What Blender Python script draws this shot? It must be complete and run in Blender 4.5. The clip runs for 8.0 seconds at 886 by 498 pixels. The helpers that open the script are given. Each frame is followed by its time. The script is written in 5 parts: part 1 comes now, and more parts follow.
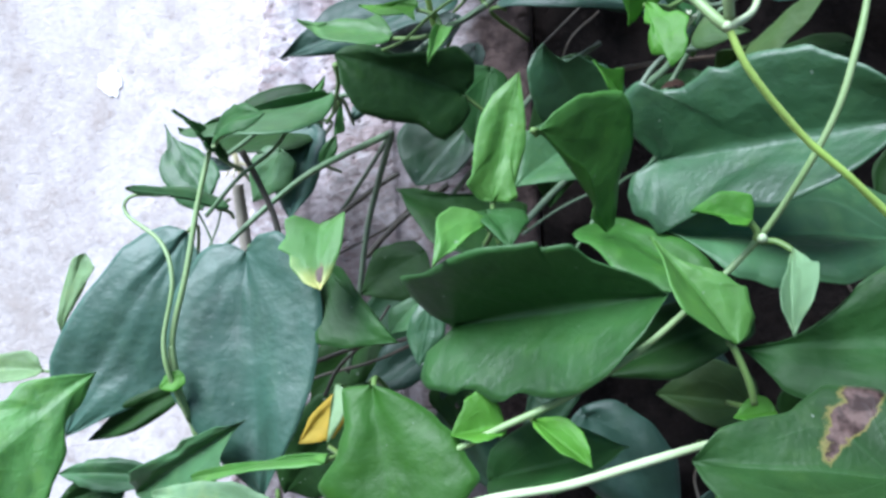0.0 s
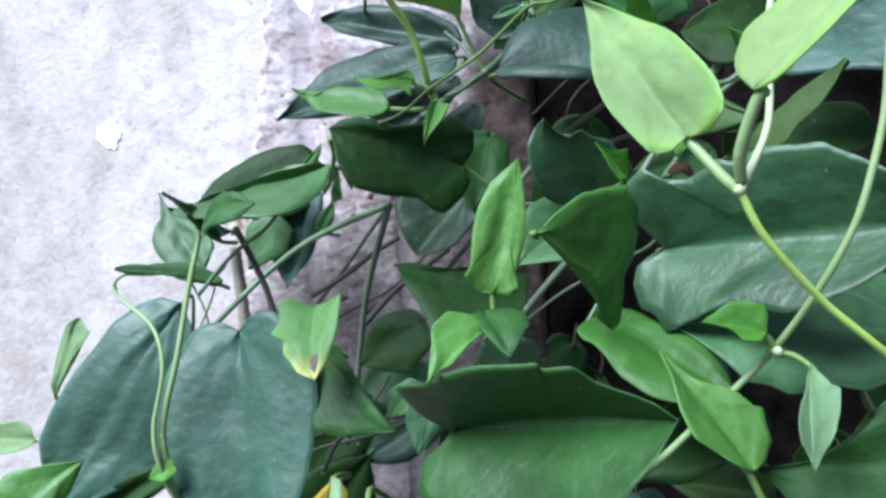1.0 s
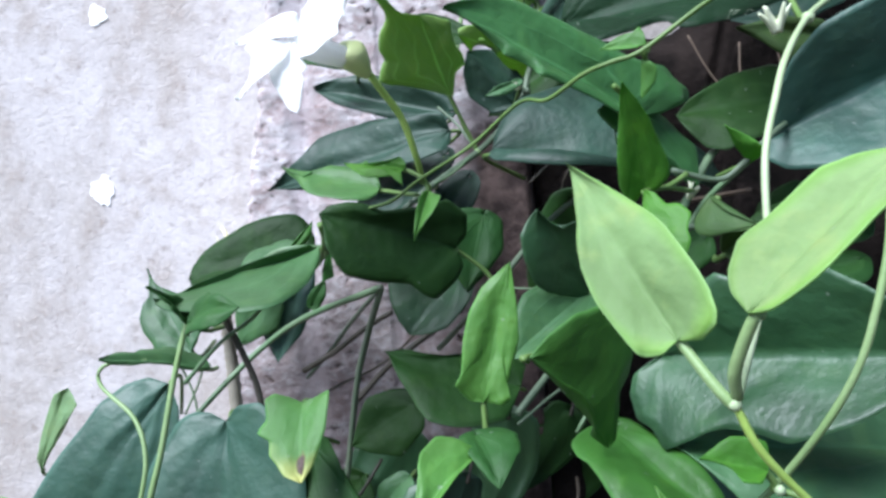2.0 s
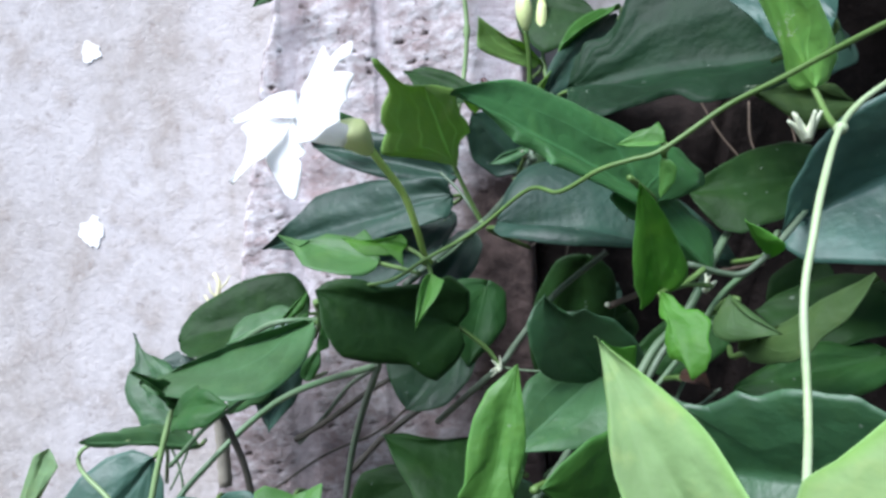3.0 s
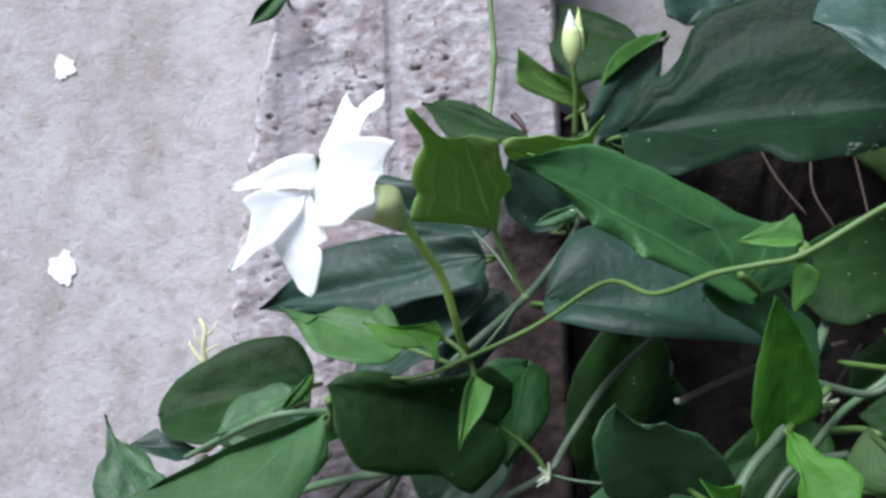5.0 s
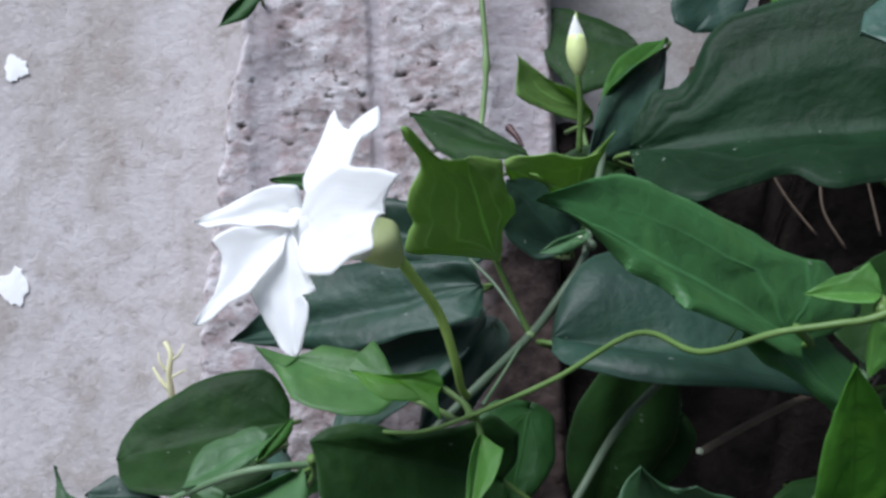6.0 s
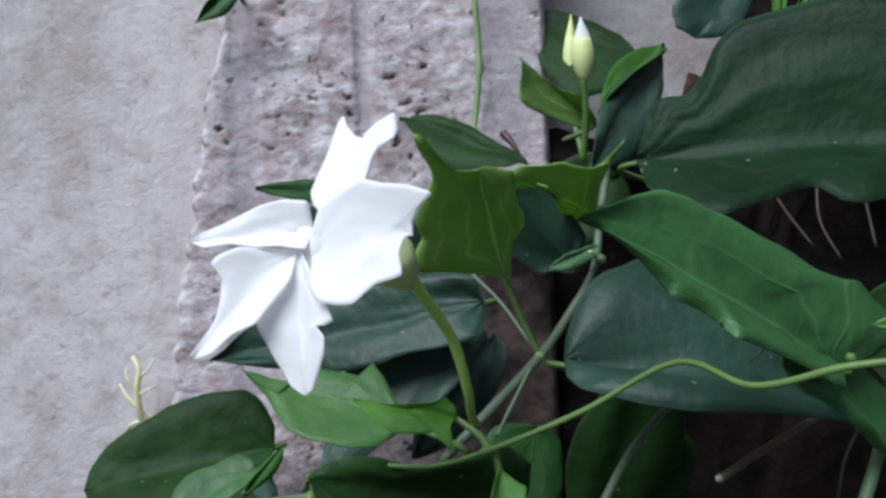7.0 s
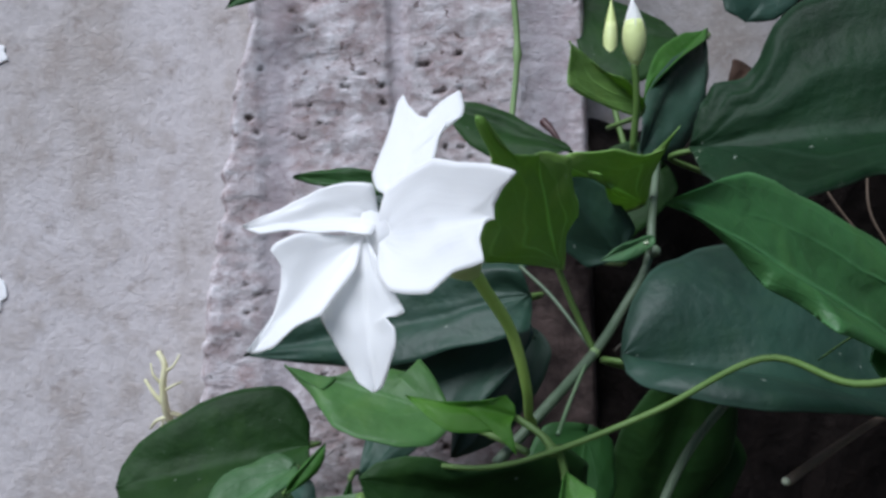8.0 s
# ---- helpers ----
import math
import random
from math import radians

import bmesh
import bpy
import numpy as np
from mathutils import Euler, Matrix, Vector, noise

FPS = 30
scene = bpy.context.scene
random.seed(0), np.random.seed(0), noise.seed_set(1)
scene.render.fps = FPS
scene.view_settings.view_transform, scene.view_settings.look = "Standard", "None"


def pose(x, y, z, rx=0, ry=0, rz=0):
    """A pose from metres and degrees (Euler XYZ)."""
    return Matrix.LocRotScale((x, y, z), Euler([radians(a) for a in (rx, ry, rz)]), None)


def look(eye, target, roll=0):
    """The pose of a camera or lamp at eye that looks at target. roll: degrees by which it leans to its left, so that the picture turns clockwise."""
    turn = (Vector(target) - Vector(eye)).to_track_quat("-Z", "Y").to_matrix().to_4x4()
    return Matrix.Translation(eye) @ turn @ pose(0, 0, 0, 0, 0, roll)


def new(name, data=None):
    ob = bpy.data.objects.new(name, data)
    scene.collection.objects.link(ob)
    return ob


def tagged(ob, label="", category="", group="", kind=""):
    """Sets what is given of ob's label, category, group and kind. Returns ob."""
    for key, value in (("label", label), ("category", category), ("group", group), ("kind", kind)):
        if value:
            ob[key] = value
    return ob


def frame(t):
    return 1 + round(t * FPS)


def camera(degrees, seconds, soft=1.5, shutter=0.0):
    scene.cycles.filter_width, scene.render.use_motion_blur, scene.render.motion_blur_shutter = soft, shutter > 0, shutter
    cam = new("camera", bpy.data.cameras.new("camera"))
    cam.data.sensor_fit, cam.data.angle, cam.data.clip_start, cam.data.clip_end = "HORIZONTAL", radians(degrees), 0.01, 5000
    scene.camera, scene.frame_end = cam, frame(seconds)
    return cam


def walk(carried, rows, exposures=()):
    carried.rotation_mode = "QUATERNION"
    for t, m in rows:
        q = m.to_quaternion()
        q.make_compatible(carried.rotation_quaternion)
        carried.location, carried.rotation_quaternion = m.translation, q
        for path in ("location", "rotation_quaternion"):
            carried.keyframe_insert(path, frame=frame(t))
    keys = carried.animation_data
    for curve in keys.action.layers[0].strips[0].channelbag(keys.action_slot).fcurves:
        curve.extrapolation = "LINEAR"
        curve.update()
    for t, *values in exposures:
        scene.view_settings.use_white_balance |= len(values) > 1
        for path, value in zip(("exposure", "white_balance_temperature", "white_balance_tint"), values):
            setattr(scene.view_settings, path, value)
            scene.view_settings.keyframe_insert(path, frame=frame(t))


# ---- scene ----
cam = camera(64.4, 8.0, soft=3.0)
PATH = [
    (0, (0.013, 0.01, 1.211), (-0.133, 2.003, 1.125), -2.8),
    (0.5, (0.015, 0.016, 1.218), (-0.14, 2.01, 1.172), -2.7),
    (1, (0.016, 0.019, 1.231), (-0.148, 2.012, 1.193), -3.4),
    (1.5, (0.018, 0.022, 1.242), (-0.147, 2.015, 1.231), -3.6),
    (2, (0.02, 0.025, 1.253), (-0.146, 2.018, 1.271), -3.5),
    (3.5, (0.015, 0.042, 1.283), (-0.125, 2.036, 1.342), -2.2),
    (4, (0.011, 0.051, 1.289), (-0.131, 2.045, 1.35), -2.1),
    (4.5, (0.005, 0.061, 1.293), (-0.119, 2.057, 1.351), -1.9),
    (6, (-0.006, 0.093, 1.307), (-0.027, 2.092, 1.358), -1.9),
    (6.5, (-0.012, 0.1, 1.309), (0.038, 2.099, 1.37), -1.8),
    (7, (-0.016, 0.105, 1.311), (0.069, 2.102, 1.363), -1.9),
    (7.5, (-0.021, 0.11, 1.31), (0.073, 2.107, 1.365), -1.7),
    (8, (-0.025, 0.113, 1.31), (0.032, 2.112, 1.354), -1.8),
]
EXPOSURES = [(0, 1.25, 5400, 8.8), (1.5, 1.08, 5560, 8.8), (3.5, 0.82, 5680, 9), (4.5, 0.62, 5740, 9.4), (6, 0.22, 5740, 9.4), (7, 0.08, 5720, 9.4), (8, -0.06, 5700, 9.4)]
walk(cam, [(t, look(eye, target, roll)) for t, eye, target, roll in PATH], EXPOSURES)

# the wall's face, the pillar's face, its edges, and its worn upright bands (middle, half-width)
WALL, PILLAR = 0.43, 0.363
EDGE_A, EDGE_B, PILLAR_R = -0.0845, -0.109, 0.037
BANDS = ((-0.076, 0.007), (-0.032, 0.004), (0.022, 0.012))

# ---- light ----
world = bpy.data.worlds.new("sky")
scene.world = world
world.use_nodes = True
sky = world.node_tree.nodes.new("ShaderNodeTexSky")
sky.sky_type, sky.sun_disc = "NISHITA", False
sky.sun_elevation, sky.sun_rotation = radians(50), radians(217)
sky.air_density, sky.dust_density, sky.ozone_density = 1.0, 1.0, 1.5
backing = world.node_tree.nodes["Background"]
backing.inputs["Strength"].default_value = 0.060
world.node_tree.links.new(sky.outputs["Color"], backing.inputs["Color"])
sun = new("sun", bpy.data.lights.new("sun", "SUN"))
sun.data.energy, sun.data.angle, sun.data.color = 4.3, radians(36), (1.0, 0.97, 0.94)
sun.matrix_world = look((-2.7, -3.3, 6.6), (0, 0.3, 1.2))


# ---- materials ----
def node(nt, kind, **inputs):
    """A node with its inputs set: a socket is linked, anything else becomes the default. A name such as i0 is an input by number."""
    n = nt.nodes.new(kind)
    for key, value in inputs.items():
        if key[0] == "_":
            if key == "_operation":
                n.operation = value
            elif key == "_data_type":
                n.data_type = value
            elif key == "_blend_type":
                n.blend_type = value
            elif key == "_attribute_name":
                n.attribute_name = value
            elif key == "_feature":
                n.feature = value
            continue
        socket = n.inputs[int(key[1:])] if key[0] == "i" and key[1:].isdigit() else n.inputs[key.replace("_", " ")]
        if isinstance(value, bpy.types.NodeSocket):
            nt.links.new(value, socket)
        else:
            socket.default_value = value
    return n


def calc(nt, operation, *values):
    return node(nt, "ShaderNodeMath", _operation=operation, **{f"i{k}": v for k, v in enumerate(values)}).outputs[0]


def blend(nt, factor, a, b, kind="MIX"):
    n = node(nt, "ShaderNodeMix", _data_type="RGBA", _blend_type=kind)
    for k, v in ((0, factor), (6, a), (7, b)):
        if isinstance(v, bpy.types.NodeSocket):
            nt.links.new(v, n.inputs[k])
        else:
            n.inputs[k].default_value = v if k == 0 else (*v, 1)
    return n.outputs[2]


def ramp(nt, value, low, high):
    n = node(nt, "ShaderNodeMapRange", Value=value)
    n.inputs["From Min"].default_value, n.inputs["From Max"].default_value = low, high
    return n.outputs["Result"]


def grain(nt, coords, scale, detail=4.0, rough=0.55, stretch=(1, 1, 1)):
    m = node(nt, "ShaderNodeMapping", Vector=coords, Scale=stretch)
    return node(nt, "ShaderNodeTexNoise", Vector=m.outputs[0], Scale=scale, Detail=detail, Roughness=rough).outputs["Fac"]


def material(name):
    m = bpy.data.materials.new(name)
    m.use_nodes = True
    return m, m.node_tree, m.node_tree.nodes["Principled BSDF"]


def bump(nt, bsdf, height, strength, distance):
    b = node(nt, "ShaderNodeBump", Height=height, Strength=strength, Distance=distance)
    nt.links.new(b.outputs[0], bsdf.inputs["Normal"])


def leaf_material(name, colour, rough=0.42, glow=0.25, vein=0.35, scars=0.0, tip_colour=None, spot=None, gloss=0.5, glow_colour=None, edge=None, edge_scars=False, wide=1.6):
    """A leaf's skin: blade colour with arching veins along the strip coordinate, blotches, scars, and some light let through."""
    m, nt, bsdf = material(name)
    uv = node(nt, "ShaderNodeUVMap").outputs[0]
    where = node(nt, "ShaderNodeTexCoord").outputs["Object"]
    chance = node(nt, "ShaderNodeObjectInfo").outputs["Random"]
    sep = node(nt, "ShaderNodeSeparateXYZ", Vector=uv)
    across = calc(nt, "ABSOLUTE", calc(nt, "MULTIPLY", calc(nt, "SUBTRACT", sep.outputs[0], 0.5), 2.0))
    along = sep.outputs[1]
    wob = calc(nt, "MULTIPLY", calc(nt, "SUBTRACT", grain(nt, where, 90, 2), 0.5), 0.10)
    across_w = calc(nt, "ADD", across, wob)
    mid = calc(nt, "SUBTRACT", 1.0, ramp(nt, across, 0.006, 0.030 * wide))
    open_out = calc(nt, "POWER", calc(nt, "MINIMUM", calc(nt, "MULTIPLY", along, 2.6), 1.0), 0.75)
    side = calc(nt, "SUBTRACT", 1.0, ramp(nt, calc(nt, "ABSOLUTE", calc(nt, "SUBTRACT", across_w, calc(nt, "MULTIPLY", open_out, 0.44))), 0.002, 0.024 * wide))
    side2 = calc(nt, "SUBTRACT", 1.0, ramp(nt, calc(nt, "ABSOLUTE", calc(nt, "SUBTRACT", across_w, calc(nt, "MULTIPLY", open_out, 0.80))), 0.002, 0.020 * wide))
    fade = calc(nt, "SUBTRACT", 1.0, ramp(nt, along, 0.35, 0.85))
    pin = calc(nt, "SINE", calc(nt, "MULTIPLY", calc(nt, "SUBTRACT", along, calc(nt, "MULTIPLY", across_w, 0.38)), 40.0))
    pin = calc(nt, "MULTIPLY", ramp(nt, pin, 0.93, 1.0), 0.12)
    cells = node(nt, "ShaderNodeTexVoronoi", Vector=where, Scale=700.0, _feature="DISTANCE_TO_EDGE").outputs["Distance"]
    net = calc(nt, "MULTIPLY", calc(nt, "SUBTRACT", 1.0, ramp(nt, cells, 0.0, 0.10)), 0.04)
    sides = calc(nt, "MULTIPLY", calc(nt, "MAXIMUM", side, calc(nt, "MULTIPLY", side2, 0.6)), fade)
    veins = calc(nt, "MAXIMUM", calc(nt, "MAXIMUM", mid, calc(nt, "MULTIPLY", sides, 0.7)), calc(nt, "ADD", pin, net))
    big, fine = grain(nt, where, 45, 3), grain(nt, where, 420, 4)
    colour = [c * 0.60 for c in colour]
    dark = [c * 0.62 for c in colour]
    light = [min(1, c * 1.45 + 0.003) for c in colour]
    skin = blend(nt, ramp(nt, big, 0.32, 0.68), dark, light)
    skin = blend(nt, calc(nt, "MULTIPLY", fine, 0.35), skin, [c * 0.8 for c in colour])
    patches = grain(nt, where, 130, 5, 0.65)
    skin = blend(nt, calc(nt, "MULTIPLY", ramp(nt, patches, 0.50, 0.66), 0.40), skin, [colour[0] * 1.9, colour[1] * 1.45, colour[2] * 1.2])
    skin = blend(nt, calc(nt, "MULTIPLY", ramp(nt, patches, 0.46, 0.32), 0.35), skin, [c * 0.55 for c in colour])
    skin = blend(nt, calc(nt, "MULTIPLY", chance, 0.35), skin, [colour[0] * 1.5, colour[1] * 1.12, colour[2] * 0.8])
    skin = blend(nt, calc(nt, "MULTIPLY", veins, vein), skin, [min(1, c * 1.9 + 0.03) for c in colour])
    if edge:
        skin = blend(nt, calc(nt, "MULTIPLY", ramp(nt, calc(nt, "ADD", across, calc(nt, "MULTIPLY", calc(nt, "SUBTRACT", big, 0.5), 1.4)), 0.72, 1.10), 0.8), skin, edge)
    if tip_colour:
        zone = ramp(nt, calc(nt, "ADD", along, calc(nt, "MULTIPLY", calc(nt, "SUBTRACT", big, 0.5), 0.5)), 0.66, 0.90)
        skin = blend(nt, zone, skin, tip_colour)
    if spot:
        u, v, r, long = spot
        d = calc(nt, "SQRT", calc(nt, "ADD", calc(nt, "POWER", calc(nt, "DIVIDE", calc(nt, "SUBTRACT", sep.outputs[0], u), long), 2.0),
                                  calc(nt, "POWER", calc(nt, "SUBTRACT", sep.outputs[1], v), 2.0)))
        d = calc(nt, "ADD", d, calc(nt, "MULTIPLY", calc(nt, "SUBTRACT", grain(nt, where, 260, 4, 0.7), 0.5), r * 1.8))
        skin = blend(nt, calc(nt, "SUBTRACT", 1.0, ramp(nt, d, r * 0.95, r * 1.2)), skin, (0.17, 0.15, 0.04))
        skin = blend(nt, calc(nt, "SUBTRACT", 1.0, ramp(nt, d, r * 0.84, r * 0.98)), skin, blend(nt, ramp(nt, grain(nt, where, 330, 3), 0.42, 0.6), (0.030, 0.015, 0.012), (0.13, 0.085, 0.072)))
    if scars:
        line = grain(nt, where, 240, 3, 0.6, (1, 1, 0.45))
        thin = calc(nt, "SUBTRACT", 1.0, ramp(nt, calc(nt, "ABSOLUTE", calc(nt, "SUBTRACT", line, 0.5)), 0.002 + 0.003 * scars, 0.008 + 0.010 * scars))
        if edge_scars:
            thin = calc(nt, "MULTIPLY", thin, ramp(nt, sep.outputs[0], 0.22, 0.10))
        patchy = ramp(nt, grain(nt, where, 60, 2), 0.80 - 0.3 * scars, 0.84 - 0.3 * scars)
        skin = blend(nt, calc(nt, "MULTIPLY", calc(nt, "MULTIPLY", thin, patchy), scars), skin, (0.55, 0.6, 0.45))
    specks = ramp(nt, grain(nt, where, 420, 1), 0.775, 0.80)
    skin = blend(nt, calc(nt, "MULTIPLY", specks, 0.3), skin, (0.4, 0.45, 0.38))
    rim = calc(nt, "MULTIPLY", ramp(nt, across, 0.955, 0.995), 0.30)
    skin = blend(nt, rim, skin, [min(1, c * 2.4 + 0.05) for c in colour])
    nt.links.new(skin, bsdf.inputs["Base Color"])
    nt.links.new(calc(nt, "ADD", rough - 0.06, calc(nt, "MULTIPLY", big, 0.16)), bsdf.inputs["Roughness"])
    bsdf.inputs["Specular IOR Level"].default_value = gloss
    height = calc(nt, "ADD", calc(nt, "MULTIPLY", veins, -0.9 * vein), calc(nt, "ADD", calc(nt, "MULTIPLY", big, 1.6), calc(nt, "ADD", calc(nt, "MULTIPLY", grain(nt, where, 150, 3), 0.9), calc(nt, "ADD", calc(nt, "MULTIPLY", fine, 0.15), calc(nt, "MULTIPLY", grain(nt, where, 260, 3), 0.45)))))
    bump(nt, bsdf, height, 0.6, 0.0010)
    through_light = node(nt, "ShaderNodeBsdfTranslucent")
    lit = glow_colour or (min(1, colour[0] * 2.8 + 0.02), min(1, colour[1] * 2.4 + 0.03), colour[2] * 1.2 + 0.01)
    nt.links.new(blend(nt, calc(nt, "MULTIPLY", veins, 0.8 * vein), lit, [min(1, c * (1.7 if glow_colour else 0.6)) for c in lit]), through_light.inputs["Color"])
    mix = node(nt, "ShaderNodeMixShader", i0=glow, i1=bsdf.outputs[0], i2=through_light.outputs[0])
    nt.links.new(mix.outputs[0], nt.nodes["Material Output"].inputs["Surface"])
    return m


LEAF = {
    "old": leaf_material("old_leaf", (0.033, 0.110, 0.038), 0.47, 0.10, 0.16, gloss=0.62, wide=4.0),
    "blue": leaf_material("waxy_leaf", (0.040, 0.120, 0.086), 0.50, 0.06, 0.10, gloss=0.55, wide=4.5),
    # deep and shade: leaf colours darkened for leaves standing in shade
    "deep": leaf_material("shaded_waxy_leaf", (0.019, 0.064, 0.040), 0.53, 0.04, 0.06, gloss=0.42, wide=4.5),
    "shade": leaf_material("shaded_green_leaf", (0.019, 0.064, 0.011), 0.56, 0.07, 0.10, gloss=0.16, wide=3.5),
    "mid": leaf_material("grown_leaf", (0.034, 0.125, 0.024), 0.55, 0.18, 0.20, gloss=0.30),
    "broad": leaf_material("broad_green_leaf", (0.028, 0.108, 0.017), 0.50, 0.15, 0.14, gloss=0.40, wide=3.0),
    "moss": leaf_material("moss_green_leaf", (0.024, 0.090, 0.016), 0.56, 0.12, 0.16, gloss=0.22, wide=3.0),
    "green": leaf_material("full_green_leaf", (0.060, 0.205, 0.028), 0.50, 0.22, 0.08, gloss=0.38, wide=2.5),
    "soft": leaf_material("soft_leaf", (0.080, 0.210, 0.080), 0.50, 0.22, 0.30, scars=0.25, gloss=0.42),
    "long": leaf_material("long_green_leaf", (0.066, 0.225, 0.066), 0.52, 0.20, 0.55, gloss=0.42),
    "mint": leaf_material("mint_green_leaf", (0.270, 0.450, 0.230), 0.55, 0.26, 0.10, gloss=0.34),
    "spring": leaf_material("spring_green_leaf", (0.098, 0.255, 0.066), 0.52, 0.22, 0.14, gloss=0.40),
    "rich": leaf_material("rich_green_leaf", (0.040, 0.150, 0.014), 0.52, 0.20, 0.05, gloss=0.36, wide=3.0),
    "fresh": leaf_material("fresh_leaf", (0.120, 0.335, 0.062), 0.50, 0.26, 0.12, gloss=0.48),
    "lime": leaf_material("young_leaf", (0.115, 0.345, 0.034), 0.51, 0.34, 0.20, gloss=0.34),
    "pale": leaf_material("pale_leaf", (0.370, 0.590, 0.255), 0.58, 0.34, 0.03, gloss=0.16, wide=4.0, glow_colour=(0.30, 0.50, 0.14), edge=(0.20, 0.40, 0.06)),
    "olive": leaf_material("olive_leaf", (0.055, 0.115, 0.028), 0.64, 0.22, 0.30, gloss=0.26),
    "sage": leaf_material("sage_leaf", (0.066, 0.140, 0.036), 0.60, 0.22, 0.30, gloss=0.34),
    "yellow": leaf_material("yellowed_leaf", (0.420, 0.330, 0.030), 0.64, 0.25, 0.25, gloss=0.26),
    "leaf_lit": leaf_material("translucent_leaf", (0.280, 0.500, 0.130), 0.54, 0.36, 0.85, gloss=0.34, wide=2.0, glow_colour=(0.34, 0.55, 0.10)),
    "brown": leaf_material("dead_leaf", (0.075, 0.045, 0.032), 0.7, 0.1, 0.3, gloss=0.17),
    "sick": leaf_material("yellow_tipped_leaf", (0.135, 0.370, 0.090), 0.53, 0.25, 0.20, tip_colour=(0.60, 0.60, 0.20), spot=(0.54, 0.80, 0.125, 1.0)),
    "scorch": leaf_material("scorched_leaf", (0.030, 0.095, 0.018), 0.55, 0.18, 0.20, spot=(0.16, 0.40, 0.058, 4.5), gloss=0.3),
    "streak": leaf_material("streaked_leaf", (0.260, 0.600, 0.120), 0.55, 0.25, 0.25, scars=0.95),
    "scar": leaf_material("scarred_leaf", (0.010, 0.040, 0.015), 0.52, 0.03, 0.30, scars=0.75, gloss=0.14, edge_scars=True, wide=3.0),
}


def stem_material(name, colour, other, rough=0.5, glow=0.0):
    m, nt, bsdf = material(name)
    where = node(nt, "ShaderNodeTexCoord").outputs["Object"]
    chance = node(nt, "ShaderNodeObjectInfo").outputs["Random"]
    a, b = grain(nt, where, 70, 3), grain(nt, where, 500, 4)
    skin = blend(nt, ramp(nt, calc(nt, "ADD", a, calc(nt, "MULTIPLY", chance, 0.15)), 0.35, 0.75), colour, other)
    skin = blend(nt, calc(nt, "MULTIPLY", b, 0.3), skin, [c * 0.7 for c in colour])
    nt.links.new(skin, bsdf.inputs["Base Color"])
    bsdf.inputs["Roughness"].default_value = rough
    bump(nt, bsdf, b, 0.4, 0.0004)
    if glow:
        through_light = node(nt, "ShaderNodeBsdfTranslucent", Color=skin)
        mix = node(nt, "ShaderNodeMixShader", i0=glow, i1=bsdf.outputs[0], i2=through_light.outputs[0])
        nt.links.new(mix.outputs[0], nt.nodes["Material Output"].inputs["Surface"])
    return m


STEM = {
    "pale": stem_material("pale_stem", (0.30, 0.41, 0.18), (0.42, 0.50, 0.32)),
    "green": stem_material("green_stem", (0.085, 0.16, 0.030), (0.135, 0.22, 0.06)),
    "shoot": stem_material("young_shoot", (0.17, 0.27, 0.09), (0.24, 0.34, 0.15)),
    "dull": stem_material("dull_stem", (0.09, 0.17, 0.075), (0.14, 0.20, 0.11)),
    "grey": stem_material("woody_stem", (0.075, 0.115, 0.065), (0.12, 0.16, 0.10)),
    "dark": stem_material("old_twig", (0.035, 0.036, 0.026), (0.07, 0.055, 0.04), 0.7),
    "brown": stem_material("dry_twig", (0.12, 0.085, 0.06), (0.2, 0.15, 0.11), 0.75),
    "bark": stem_material("pale_bark", (0.20, 0.17, 0.13), (0.34, 0.30, 0.24), 0.85),
    "stalk": stem_material("flower_stalk", (0.32, 0.50, 0.085), (0.42, 0.58, 0.14), glow=0.05),
    "peel": stem_material("peeling_bark", (0.22, 0.20, 0.16), (0.34, 0.31, 0.25), 0.85),
    "calyx": stem_material("calyx_green", (0.66, 0.76, 0.28), (0.74, 0.80, 0.40), glow=0.05),
    "straw": stem_material("straw_yellow", (0.60, 0.58, 0.33), (0.68, 0.66, 0.45)),
    "cream": stem_material("cream_sepal", (0.55, 0.6, 0.42), (0.65, 0.68, 0.5)),
    "maroon": stem_material("maroon_bud", (0.035, 0.010, 0.011), (0.06, 0.018, 0.017)),
}

petal_white, nt, bsdf = material("white_petal")
where = node(nt, "ShaderNodeTexCoord").outputs["Object"]
uv = node(nt, "ShaderNodeSeparateXYZ", Vector=node(nt, "ShaderNodeUVMap").outputs[0])
lines = node(nt, "ShaderNodeTexNoise", Vector=node(nt, "ShaderNodeMapping", Vector=node(nt, "ShaderNodeUVMap").outputs[0], Scale=(9, 1.2, 1)).outputs[0], Scale=3.0, Detail=3.0)
nt.links.new(blend(nt, lines.outputs["Fac"], (0.95, 0.95, 0.96), (0.98, 0.98, 0.98)), bsdf.inputs["Base Color"])
bsdf.inputs["Roughness"].default_value = 0.6
bsdf.inputs["Specular IOR Level"].default_value = 0.25
bump(nt, bsdf, lines.outputs["Fac"], 0.15, 0.0004)
veil = node(nt, "ShaderNodeBsdfTranslucent", Color=(0.95, 0.95, 0.94, 1))
nt.links.new(node(nt, "ShaderNodeMixShader", i0=0.46, i1=bsdf.outputs[0], i2=veil.outputs[0]).outputs[0], nt.nodes["Material Output"].inputs["Surface"])

